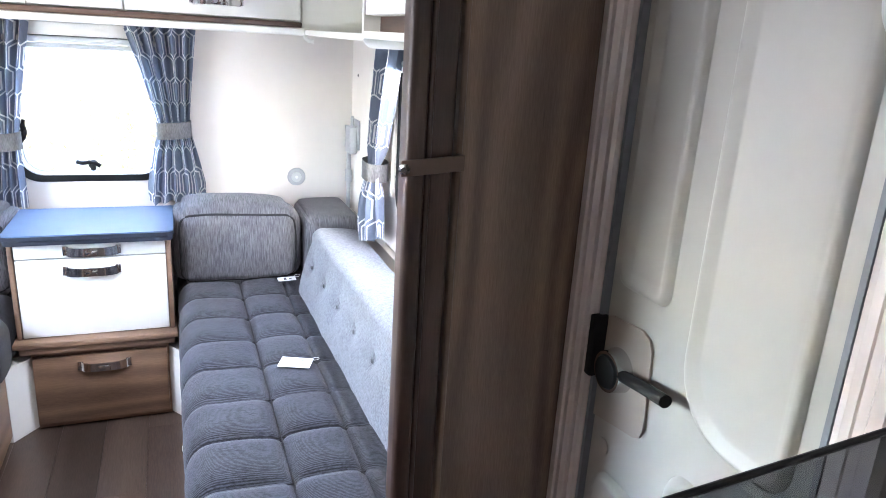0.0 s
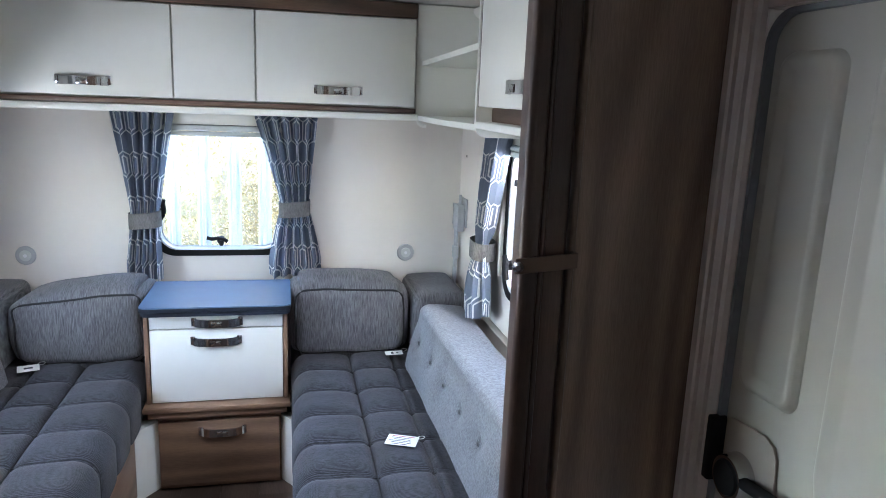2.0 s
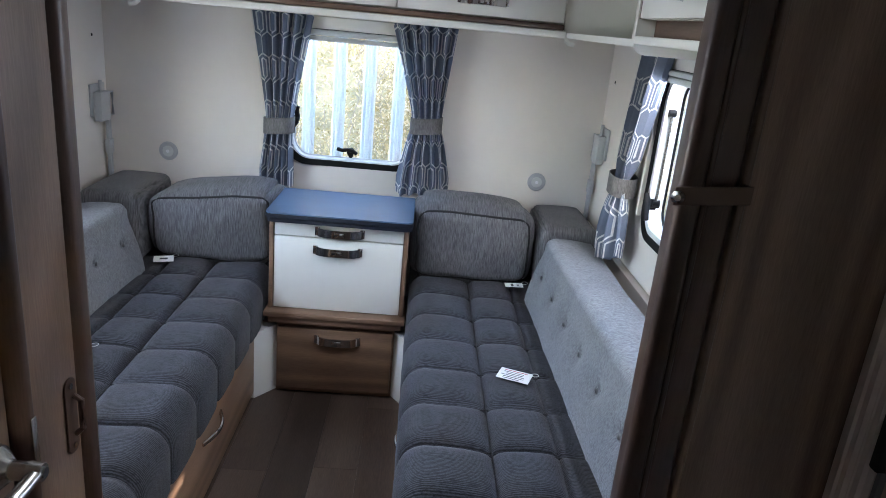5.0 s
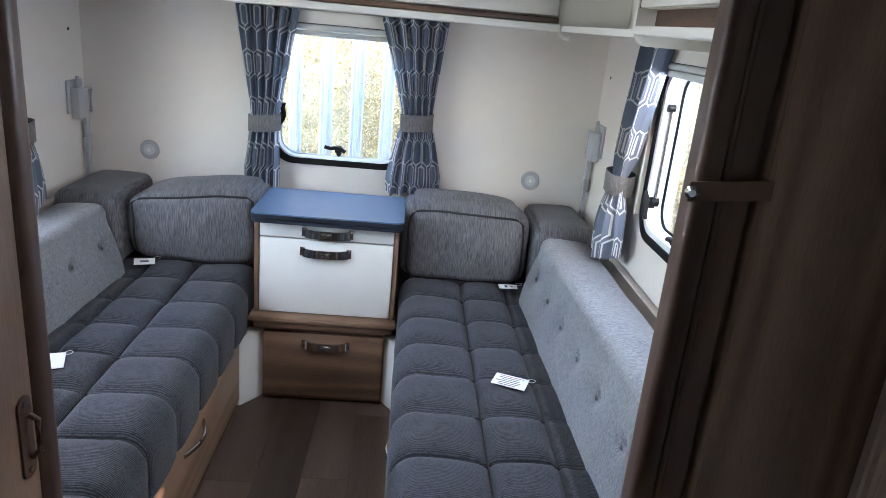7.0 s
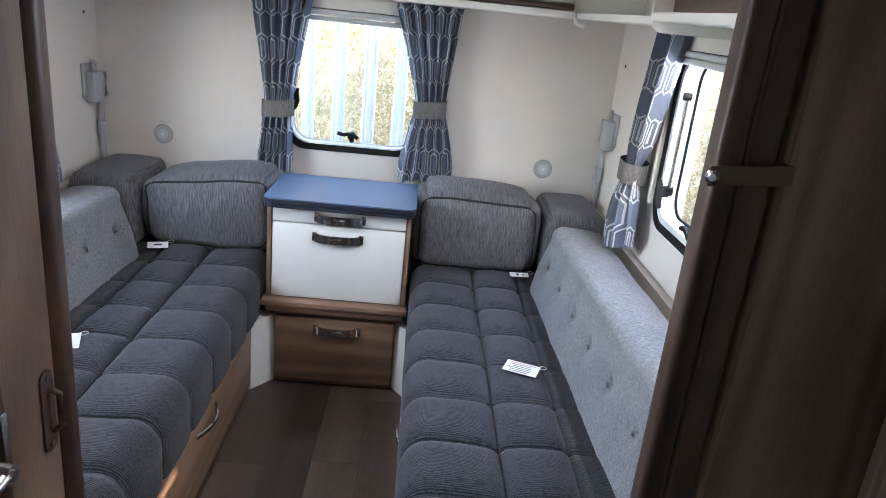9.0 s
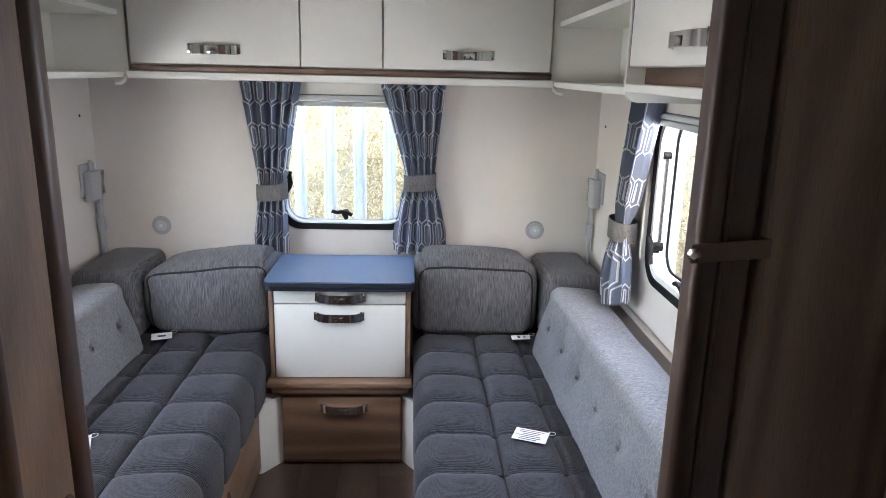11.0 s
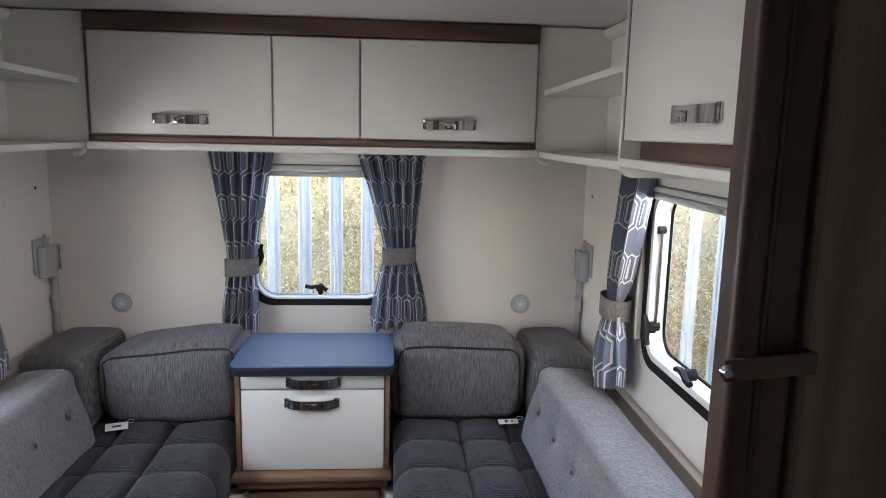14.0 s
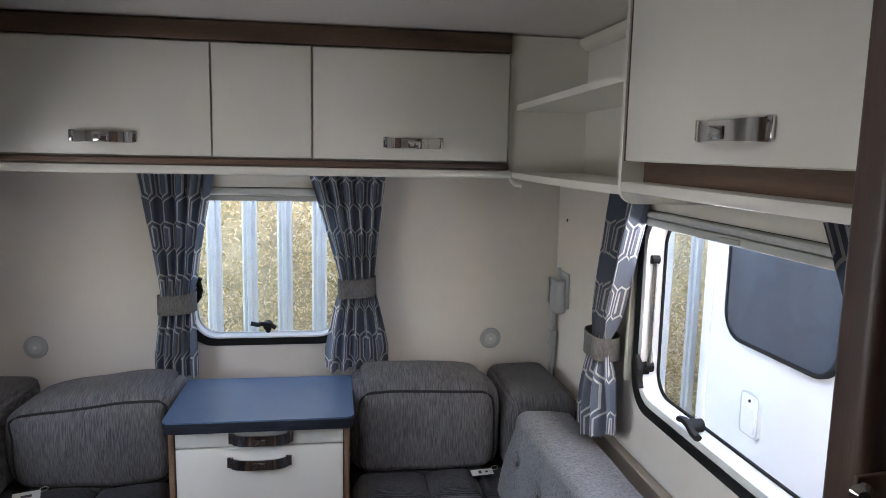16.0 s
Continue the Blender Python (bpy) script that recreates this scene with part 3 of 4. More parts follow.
# ---------------------------------------------------------------- the chest between the seats
chest = thing("chest_of_drawers", "white-fronted walnut chest with a blue worktop, between the seats", "chest of drawers")
part("body", boxed(-0.266, 3.094, 0.323, 0.266, 3.412, 0.7365), WALNUT, chest)
for x in (-0.266, 0.250):
    part("side_panel", boxed(x, 3.069, 0.3735, x + 0.016, 3.0935, 0.736, bevel=0.002), WALNUT_X, chest, "walnut edge panel")
td = part("top_drawer", boxed(-0.247, 3.073, 0.676, 0.247, 3.093, 0.733, bevel=0.003), WHITE, chest, "shallow white drawer front")
flap = part("flap", boxed(-0.247, 3.073, 0.376, 0.247, 3.093, 0.671, bevel=0.003), WHITE, chest, "large white flap front")
bow_handle("handle", 0.172, td, pose(0.002, 3.072, 0.703))
bow_handle("handle", 0.172, flap, pose(-0.003, 3.072, 0.628))
part("ledge", boxed(-0.278, 3.026, 0.350, 0.276, 3.3, 0.373, bevel=0.006), WALNUT_X, chest, "stepped walnut ledge")
part("ledge_foot", boxed(-0.262, 3.040, 0.322, 0.262, 3.3, 0.3495, bevel=0.006), WALNUT_X, chest)
part("plinth", boxed(-0.232, 3.081, 0.004, 0.238, 3.3, 0.3215), WALNUT_X, chest)
low = part("bottom_drawer", boxed(-0.227, 3.060, 0.028, 0.231, 3.0805, 0.297, bevel=0.003), WALNUT_X, chest, "walnut bottom drawer front")
bow_handle("handle", 0.165, low, pose(0.012, 3.059, 0.256))

top = thing("worktop", "blue laminate double worktop with navy edging, on the chest", "worktop")
part("slab", prism(round_rect(-0.277, 3.022, 0.281, 3.420, (0.03, 0.03, 0, 0), 6), 0.756, 0.770, "z"), NAVY_EDGE, top)
part("surface", prism(round_rect(-0.275, 3.024, 0.279, 3.418, (0.03, 0.03, 0, 0), 6), 0.7705, 0.775, "z"), BLUE_TOP, top, "blue laminate surface")
part("folding_leaf", prism(round_rect(-0.273, 3.028, 0.277, 3.416, (0.03, 0.03, 0, 0), 6), 0.738, 0.753, "z"), NAVY_EDGE, top, "navy folded table leaf")

# ---------------------------------------------------------------- seats
ROWS_Y = [2.045 + 0.206 * k for k in range(-3, 9)]


def smoothstep(a, b, x):
    t = max(0.0, min(1.0, (x - a) / (b - a)))
    return t * t * (3 - 2 * t)


def seat_cushion(s):
    """A long tufted seat cushion with three rows of pads and a front that rolls over."""
    front, zt, zb, back = 0.294, 0.468, 0.305, 0.92
    r = 0.055
    path = []
    for i in range(73):
        path.append((back + (front + r - back) * i / 72, zt, 0, 1))
    for i in range(1, 9):
        a = radians(90 + 90 * i / 8)
        path.append((front + r + r * math.cos(a), zt - r + r * math.sin(a), math.cos(a), math.sin(a)))
    for i in range(1, 9):
        path.append((front, zt - r + (zb - zt + r) * i / 8, -1, 0))
    seams_x = [0.92, 0.695, 0.526]
    arc = [0.0]
    for a, b in zip(path, path[1:]):
        arc.append(arc[-1] + math.hypot(a[0] - b[0], a[1] - b[1]))
    marks = [back - x for x in seams_x] + [arc[-1] + 0.045]
    ys = np.arange(1.60, 3.560, 0.0106)
    bm = bmesh.new()
    grid = []
    for y in ys:
        row = []
        k = (y - ROWS_Y[0]) / 0.206
        v = 2 * (k - math.floor(k)) - 1
        wob = 0.004 * math.sin(7 * y + 2 * s)
        for (x, z, nx, nz), a in zip(path, arc):
            u = 0.0
            for m0, m1 in zip(marks, marks[1:]):
                if m0 <= a <= m1:
                    u = 2 * (a - m0) / (m1 - m0) - 1
            pad = (1 - abs(u) ** 3.2) ** 0.6 * (1 - abs(v) ** 3.4) ** 0.6
            d = 0.031 * pad + wob * 0.4 * pad - 0.008 * math.exp(-((1 - abs(v)) * 0.106 / 0.005) ** 2) - 0.008 * math.exp(-((1 - abs(u)) * 0.06 / 0.004) ** 2)
            d += 0.004 * noise.noise((x * 9, y * 9, s * 3.0))
            d *= (1 - 0.5 * max(0.0, -nx)) * (1 - 0.85 * smoothstep(0.690, 0.755, x))
            row.append(bm.verts.new((s * (x + nx * d), y, z + nz * d)))
        grid.append(row)
    for a, b in zip(grid, grid[1:]):
        for i in range(len(path) - 1):
            bm.faces.new((a[i], a[i + 1], b[i + 1], b[i]))
    # underside and ends
    for row, flipd in ((grid[0], 1), (grid[-1], 0)):
        lo = [bm.verts.new((v.co.x, v.co.y, zb)) for v in row[:-1]]
        for i in range(len(row) - 2):
            bm.faces.new((row[i], row[i + 1], lo[i + 1], lo[i]))
        bm.faces.new((row[-2], row[-1], lo[-1]))
    bmesh.ops.recalc_face_normals(bm, faces=bm.faces[:])
    t = thing("seat_cushion", "dark blue-grey corded seat cushion with square tufting, on the bench", "cushion", "seat cushions")
    part("cover", bm, SEAT, t)
    # piped seams between the pads
    for x in seams_x[1:]:
        part("seam", tube([(s * (x + 0.0015 * math.sin(11 * y)), y, zt - 0.002) for y in np.arange(1.61, 3.55, 0.05)], 0.0022, 6), PIPING, t)
    for y in ROWS_Y:
        if 1.62 < y < 3.54:
            line = [(s * (x + nx * -0.002), y, z + nz * -0.002) for x, z, nx, nz in path[6:]]
            part("seam", tube(line, 0.0022, 6), PIPING, t)
    return t


for s in (1, -1):
    seat_cushion(s)
    base = thing("bench_base", "light walnut bench base with a long drawer front below the seat", "bench", "bench bases")
    part("carcass", (boxed(0.322, 1.58, 0.0, W - 0.004, YB - 0.004, 0.303) if s > 0 else boxed(-W + 0.004, 1.60, 0.0, -0.322, YB - 0.004, 0.303)), WALNUT_Y, base)
    x0, x1 = (0.303, 0.3215) if s > 0 else (-0.3215, -0.303)
    fr = part("drawer_front", boxed(x0, 1.62, 0.030, x1, 2.998, 0.290, bevel=0.004), WALNUT_Y, base, "light walnut drawer front")
    h = new("handle")
    h.parent = fr
    tagged(h, "slim chrome arched pull")
    hp = [(s * (0.303 - 0.026 * math.sin(math.pi * f)), 2.343 + 0.192 * f, 0.226) for f in [i / 16 for i in range(17)]]
    part("arch", tube(hp, 0.006, 8, flat=1.4), CHROME, h)
    cap = [(0.303, 3.0), (0.322, 3.0), (0.322, 3.11), (0.2395, 3.11), (0.236, 3.098)]
    if s < 0:
        cap = [(-0.303, 3.0), (-0.322, 3.0), (-0.322, 3.11), (-0.2345, 3.11), (-0.231, 3.096)]
    part("corner_post", prism(cap, 0.002, 0.290, "z"), IVORY, base, "cream angled corner post")


def backrest(s):
    """A long slanted backrest with one row of buttons; its top rolls back to the wall ledge."""
    prof = []
    for i in range(15):
        f = i / 14
        prof.append((0.745 + 0.055 * f - 0.008 * math.sin(math.pi * f), 0.452 + 0.226 * f))
    r = 0.043
    for i in range(1, 9):
        a = radians(172 - 82 * i / 8)
        prof.append((0.800 + r + r * math.cos(a), 0.695 + r * math.sin(a)))
    for i in range(1, 9):
        prof.append((0.849 + 0.133 * i / 8, 0.738 - 0.012 * (i / 8) ** 2))
    prof += [(0.992, 0.700), (0.992, 0.452)]
    ys = np.arange(1.62, 3.146, 0.0102)
    dots = [2.165 + 0.215 * k for k in range(-2, 5)]
    bm = bmesh.new()
    grid = []
    for j, y in enumerate(ys):
        endp = min(y - 1.62, 3.146 - y)
        pinch = 0.022 * (1 - smoothstep(0, 0.035, endp))
        row = []
        for i, (x, z) in enumerate(prof):
            d = 0.0
            for q in dots:
                dist = math.hypot(y - q, z - 0.600)
                d -= 0.022 * math.exp(-(dist / 0.014) ** 2) + 0.014 * math.exp(-((y - q) / 0.050) ** 2 - ((z - 0.600) / 0.030) ** 2)
                if i > 8:
                    d -= 0.0022 * math.exp(-((y - q) / 0.005) ** 2) if i < 28 else 0
            d += 0.0045 * noise.noise((x * 6, y * 6, z * 6 + s))
            d -= pinch
            if i < 16:
                px, pz = x - d, z
            elif i < 23:
                px, pz = x - d * 0.7, z + d * 0.7
            else:
                px, pz = x, z + d
            lean = (0.020 * (3.1 - y) + (0.0 if s > 0 else 0.012)) * max(0.0, min(1.0, (0.992 - x) / 0.2))
            row.append(bm.verts.new((s * (px + lean), y, pz)))
        grid.append(row)
    n = len(prof)
    for a, b in zip(grid, grid[1:]):
        for i in range(n):
            bm.faces.new((a[i], a[(i + 1) % n], b[(i + 1) % n], b[i]))
    bm.faces.new(grid[0])
    bm.faces.new(grid[-1])
    bmesh.ops.recalc_face_normals(bm, faces=bm.faces[:])
    t = thing("backrest_cushion", "light grey woven buttoned backrest cushion along the side wall", "cushion", "backrest cushions")
    part("cover", bm, BACK, t)
    for q in dots:
        part("button", disc((s * (0.786 + 0.020 * (3.1 - q) + (0.0 if s > 0 else 0.012)), q, 0.600), (-s, 0, 0.1), 0.009, 0.006, 12, 0.005), BOLSTER, t)
    return t


def soft_box(x0, y0, z0, x1, y1, z1, r, puff, n=14, seed=0, tilt=0.0, droop=0.0, wave=0.004, crease=0.0, plump=0.0):
    """A stuffed box: rounded corners and bulging faces."""
    c = Vector(((x0 + x1) / 2, (y0 + y1) / 2, (z0 + z1) / 2))
    h = Vector(((x1 - x0) / 2, (y1 - y0) / 2, (z1 - z0) / 2))

    def shaped(co, proud=0.0):
        p = Vector([math.copysign(abs(a) ** 0.75, a) for a in co])
        q = Vector((p.x * h.x, p.y * h.y, p.z * h.z))
        inner = Vector([max(-hh + r, min(hh - r, a)) for a, hh in zip(q, h)])
        d = q - inner
        if d.length > 1e-6:
            q = inner + d.normalized() * (r + proud)
        for k in range(3):
            if abs(abs(p[k]) - 1) < 1e-6:
                o = [p[m] for m in range(3) if m != k]
                q[k] += math.copysign(puff * (1 - o[0] ** 2) * (1 - o[1] ** 2), p[k])
        q += Vector([wave * noise.noise((q.x * 7 + seed, q.y * 7 + k * 5, q.z * 7)) for k in range(3)])
        corner = 1 - 0.07 * abs(p.x) ** 5 * abs(p.z) ** 5
        q.x, q.z = q.x * corner, q.z * (1 - plump * 0.10 * abs(p.y) ** 3) * corner
        # soft creases running in from the corners
        q.y += crease * math.sin(34 * q.x + 9 * q.z + seed) * max(0.0, abs(p.x) - 0.45) * (1 - abs(p.z) ** 2)
        q.y += tilt * q.z
        q.z -= droop * max(0.0, q.z / h.z) * (0.5 + 0.5 * q.x / h.x * math.copysign(1, c.x))
        return c + q

    bm = bmesh.new()
    bmesh.ops.create_cube(bm, size=2)
    bmesh.ops.subdivide_edges(bm, edges=bm.edges[:], cuts=n, use_grid_fill=True)
    for v in bm.verts:
        v.co = shaped(v.co)
    bmesh.ops.recalc_face_normals(bm, faces=bm.faces[:])
    steps = [-1 + 2 * i / 24 for i in range(24)]
    rim = [(t, -1, 1) for t in steps] + [(1, -1, -t) for t in steps] + [(-t, -1, -1) for t in steps] + [(-1, -1, t) for t in steps]
    return bm, [tuple(shaped(Vector(k), 0.001)) for k in rim]


for s in (1, -1):
    backrest(s)
    a, b = sorted((s * 0.283, 0.766 if s > 0 else -0.770))
    zt, dr_ = (0.802, 0.016) if s > 0 else (0.804, 0.058)
    bol = thing("bolster_cushion", "plump grey woven end cushion with dark piping, against the end wall", "cushion", "end bolsters")
    stuffed, rim = soft_box(a, 3.205, 0.470, b, 3.500, zt + 0.012, 0.050, 0.030, n=40, seed=4 * s, tilt=-0.05, droop=dr_, wave=0.008, crease=0.010, plump=1.0)
    part("cover", stuffed, BOLSTER, bol)
    part("piping", tube(rim, 0.0052, 8, closed=True), PIPING, bol, "dark piped edge")
    a, b = sorted((s * 0.796, s * 1.033))
    end = thing("corner_cushion", "dark grey woven corner cushion between backrest and end wall", "cushion", "corner cushions")
    part("cover", soft_box(a, 3.160, 0.47, b, 3.564, 0.764, 0.026, 0.006, seed=9 * s)[0], BOLSTER, end)
    x0, x1 = sorted((s * 1.034, s * (W - 0.002)))
    led = thing("backrest_rail", "cream support rail along the side wall behind the backrest", "rail", "backrest rails")
    part("rail", boxed(x0, 1.62, 0.34, x1, YB - 0.005, 0.715, bevel=0.004), BEIGE, led)
    # folding steel bunk bracket near the corner
    br = thing("bunk_bracket", "grey steel folding bracket with a slim leg, on the side wall", "bracket", "bunk brackets")
    part("plate", boxed(*sorted((s * (W - 0.010), s * (W - 0.001)))[:1], 3.405, 1.005, sorted((s * (W - 0.010), s * (W - 0.001)))[1], 3.535, 1.135, bevel=0.003), GREY_METAL, br)
    x0, x1 = sorted((s * (W - 0.044), s * (W - 0.010)))
    part("housing", boxed(x0, 3.42, 0.985, x1, 3.505, 1.105, bevel=0.006), GREY_METAL, br)
    part("hook", tube([(s * (W - 0.028), 3.505, 1.000), (s * (W - 0.028), 3.560, 1.000), (s * (W - 0.028), 3.560, 1.095), (s * (W - 0.028), 3.505, 1.095)], 0.006, 8), GREY_METAL, br)
    part("pin", disc((s * (W - 0.025), 3.46, 1.10), (0, 0, 1), 0.007, 0.05, 10), GREY_METAL, br)
    x0, x1 = sorted((s * (W - 0.030), s * (W - 0.014)))
    part("leg", boxed(x0, 3.510, 0.715, x1, 3.535, 0.998, bevel=0.003), GREY_METAL, br)
    part("leg_clip", boxed(min(x0, x1) - 0.004, 3.503, 0.84, max(x0, x1) + 0.004, 3.542, 0.90, bevel=0.004), GREY_METAL, br)
    solid("screw_cap", disc((s * (W + 0.001), 3.466, 1.326), (-s, 0, 0), 0.006, 0.003, 12), BLACK, "small dark screw hole cap on the wall", "cap", "screw caps")
    sp = thing("wall_socket", "round pale plastic table socket on the end wall", "socket", "wall sockets")
    part("rim", disc((s * 0.814, YB - 0.0005, 0.858), (0, -1, 0), 0.041, 0.006, 32, 0.037), GREY_METAL, sp)
    part("cup", disc((s * 0.814, YB - 0.006, 0.858), (0, -1, 0), 0.024, 0.004, 24, 0.022), BLIND, sp, "pale grey cup")
    part("hub", disc((s * 0.814, YB - 0.0095, 0.858), (0, -1, 0), 0.007, 0.003, 16), WHITE_PLASTIC, sp)


def hang_tag(x, y, z, w, h, turn, bars, tilt=3.0):
    """A small paper tag with printed lines, lying on a seat, with its loop."""
    t = thing("paper_tag", "white printed care tag lying on the seat", "tag", "paper tags", at=(x, y, z))
    t.matrix_basis = pose(x, y, z, tilt, 0, turn)
    part("card", boxed(-w / 2, -h / 2, 0, w / 2, h / 2, 0.0012, bevel=0.0004, seg=1), PAPER, t)
    for u, v, bw, bh, ink in bars:
        part("print_bar", boxed(u * w - bw * w / 2, v * h - bh * h / 2, 0.0013, u * w + bw * w / 2, v * h + bh * h / 2, 0.0017), ink, t)
    part("loop", tube([(w * 0.45 + 0.012 * (1 - math.cos(a)), h * 0.35 + 0.010 * math.sin(a), 0.003 + 0.004 * math.sin(a / 2)) for a in [2 * math.pi * i / 16 for i in range(16)]], 0.0008, 5, closed=True), PAPER, t)
    return t


LINES = [(0.0 - 0.05 * (i % 2), 0.36 - 0.15 * i, 0.72 - 0.1 * (i % 3), 0.045, INK if i else RED_INK) for i in range(6)]
hang_tag(0.620, 2.396, 0.506, 0.100, 0.068, -22, LINES, 0.0)
hang_tag(-0.676, 2.338, 0.506, 0.115, 0.085, 20, [(0.1, 0.1, 0.12, 0.2, RED_INK), (-0.25, 0, 0.10, 0.6, INK)])
hang_tag(0.708, 3.168, 0.508, 0.075, 0.030, 5, [(-0.1, 0, 0.14, 0.5, INK), (0.2, 0.0, 0.12, 0.25, INK)], 12)
hang_tag(-0.700, 3.158, 0.508, 0.075, 0.045, 18, [(0.0, 0, 0.4, 0.25, INK)], 12)

# ---------------------------------------------------------------- partitions
PR = 1.545                                # face of the right-hand partition
setting("wall_partition_east", boxed(0.778, PR, 0.0, W - 0.001, PR + 0.022, H - 0.001), WALNUT, "walnut laminate partition panel beside the door", "partition")
fold = thing("folding_door", "dark brown folding partition door, drawn back and strapped", "folding door")
part("end_post", prism(round_rect(0.666, PR - 0.036, 0.701, PR + 0.016, (0.016, 0.008, 0.006, 0.010), 7), 0.02, H - 0.002, "z"), DARK_TRIM, fold, "rounded dark brown closing post")
part("post_bead", prism(round_rect(0.7015, PR - 0.027, 0.715, PR + 0.018, (0.007, 0.007, 0, 0), 5), 0.02, H - 0.002, "z"), DARK_TRIM, fold)
part("fold_leaf", prism(round_rect(0.7155, PR - 0.012, 0.762, PR + 0.016, (0.004, 0.010, 0, 0), 5), 0.025, H - 0.004, "z"), DARK_TRIM, fold)
part("jamb", prism(round_rect(0.766, PR - 0.014, 0.7775, PR + 0.018, (0.006, 0.004, 0, 0), 4), 0.0, H - 0.002, "z"), WALNUT, fold, "walnut jamb strip")
strap_band = boxed(0.655, PR - 0.0420, 1.277, 0.771, PR - 0.0365, 1.305, bevel=0.002)
for v in strap_band.verts:
    v.co.z += 0.085 * (v.co.x - 0.651)
strap = thing("strap", "brown leather strap with a steel stud, round the folded door", "strap")
part("band", strap_band, LEATHER, strap)
part("band_end", boxed(0.764, PR - 0.0363, 1.286, 0.771, PR - 0.0142, 1.314, bevel=0.002), LEATHER, strap)
part("stud", disc((0.660, PR - 0.0422, 1.291), (-0.4, -1, 0), 0.010, 0.007, 16, 0.005), CHROME, strap, "domed steel stud")

WX = -0.180                               # aisle face of the washroom wall
WD = (0.620, 1.257)                       # washroom door, along y
bm = bmesh.new()
box(bm, WX - 0.040, 1.287, 0.0, WX, 1.402, H - 0.001)
box(bm, WX - 0.040, -0.300, 0.0, WX, WD[0] - 0.012, H - 0.001)
box(bm, WX - 0.040, WD[0] - 0.012, 1.882, WX, 1.287, H - 0.001)
setting("wall_partition_west", bm, WALNUT, "walnut laminate washroom wall along the aisle", "partition")
setting("wall_partition_west_end", boxed(-W + 0.001, 1.410, 0.0, WX - 0.041, 1.440, H - 0.001), WALNUT, "walnut laminate partition between washroom and lounge", "partition")
setting("wall_partition_west_rear", boxed(-W + 0.001, -0.330, 0.0, WX, -0.301, H - 0.001), WALNUT, "walnut laminate partition behind the washroom", "partition")
post = thing("trim_post", "dark brown rounded edge post of the partition", "post")
part("edge", prism(round_rect(WX - 0.040, 1.4025, WX + 0.010, 1.450, (0.004, 0.018, 0.020, 0.004), 7), 0.0, H - 0.002, "z"), DARK_TRIM, post)
wd = thing("washroom_door", "closed walnut washroom door with a satin steel lever", "door")
leaf = part("door_leaf", boxed(WX - 0.036, WD[0], 0.03, WX - 0.010, WD[1], 1.868, bevel=0.003), WALNUT, wd)
stop = thing("door_stop", "rounded dark walnut stop moulding round the washroom door", "moulding")
part("side_stop", prism(round_rect(WX - 0.034, 1.262, WX + 0.008, 1.2865, (0.002, 0.012, 0.008, 0.002), 5), 0.0, H - 0.003, "z"), DARK_TRIM, stop)
part("side_stop", prism(round_rect(WX - 0.034, WD[0] - 0.0115, WX + 0.006, WD[0] - 0.002, (0.002, 0.004, 0.004, 0.002), 4), 0.0, 1.868, "z"), DARK_TRIM, stop)
part("head_stop", boxed(WX - 0.034, WD[0], 1.870, WX + 0.006, 1.261, 1.8815, bevel=0.003), DARK_TRIM, stop)
lev = new("lever_handle")
lev.parent = wd
tagged(lev, "satin steel lever handle on a round rose")
HX, HY, HZ = WX - 0.010, 1.212, 0.966
part("rose", disc((HX, HY, HZ), (1, 0, 0), 0.031, 0.012, 32, 0.027), STEEL, lev)
part("rose_neck", disc((HX + 0.012, HY, HZ), (1, 0, 0), 0.027, 0.014, 28, 0.013), STEEL, lev)
part("spindle", disc((HX + 0.026, HY, HZ), (1, 0, 0), 0.0115, 0.024, 24), STEEL, lev)
part("lever_hub", disc((HX + 0.046, HY, HZ), (1, 0, 0), 0.0125, 0.016, 24, 0.011), STEEL, lev)
part("lever_arm", tube([(HX + 0.054, HY + 0.004, HZ), (HX + 0.056, HY - 0.020, HZ + 0.001), (HX + 0.056, HY - 0.060, HZ + 0.001), (HX + 0.053, HY - 0.100, HZ), (HX + 0.046, HY - 0.125, HZ)], 0.0095, 12, flat=0.75), STEEL, lev)
part("lock_button", disc((HX + 0.062, HY, HZ), (1, 0, 0), 0.0065, 0.003, 18), CHROME, lev)
kp = thing("door_catch_plate", "dark bronze catch plate screwed to the partition", "catch plate")
part("plate", prism(round_rect(1.365, 0.876, 1.393, 0.992, 0.012, 6), WX + 0.0005, WX + 0.003, "x"), DARK_TRIM, kp)
part("grip", tube([(WX + 0.004, 1.384, 0.964), (WX + 0.014, 1.386, 0.956), (WX + 0.014, 1.386, 0.912), (WX + 0.004, 1.384, 0.902)], 0.0042, 8), DARK_TRIM, kp)
for z in (0.887, 0.981):
    part("screw", disc((WX + 0.003, 1.379, z), (1, 0, 0), 0.0042, 0.002, 12), CHROME, kp)
sk = thing("latch_strike", "small steel latch strike on the door edge", "latch")
part("strike", boxed(WX + 0.0085, 1.270, 0.922, WX + 0.0105, 1.281, 0.996, bevel=0.0008), STEEL, sk)

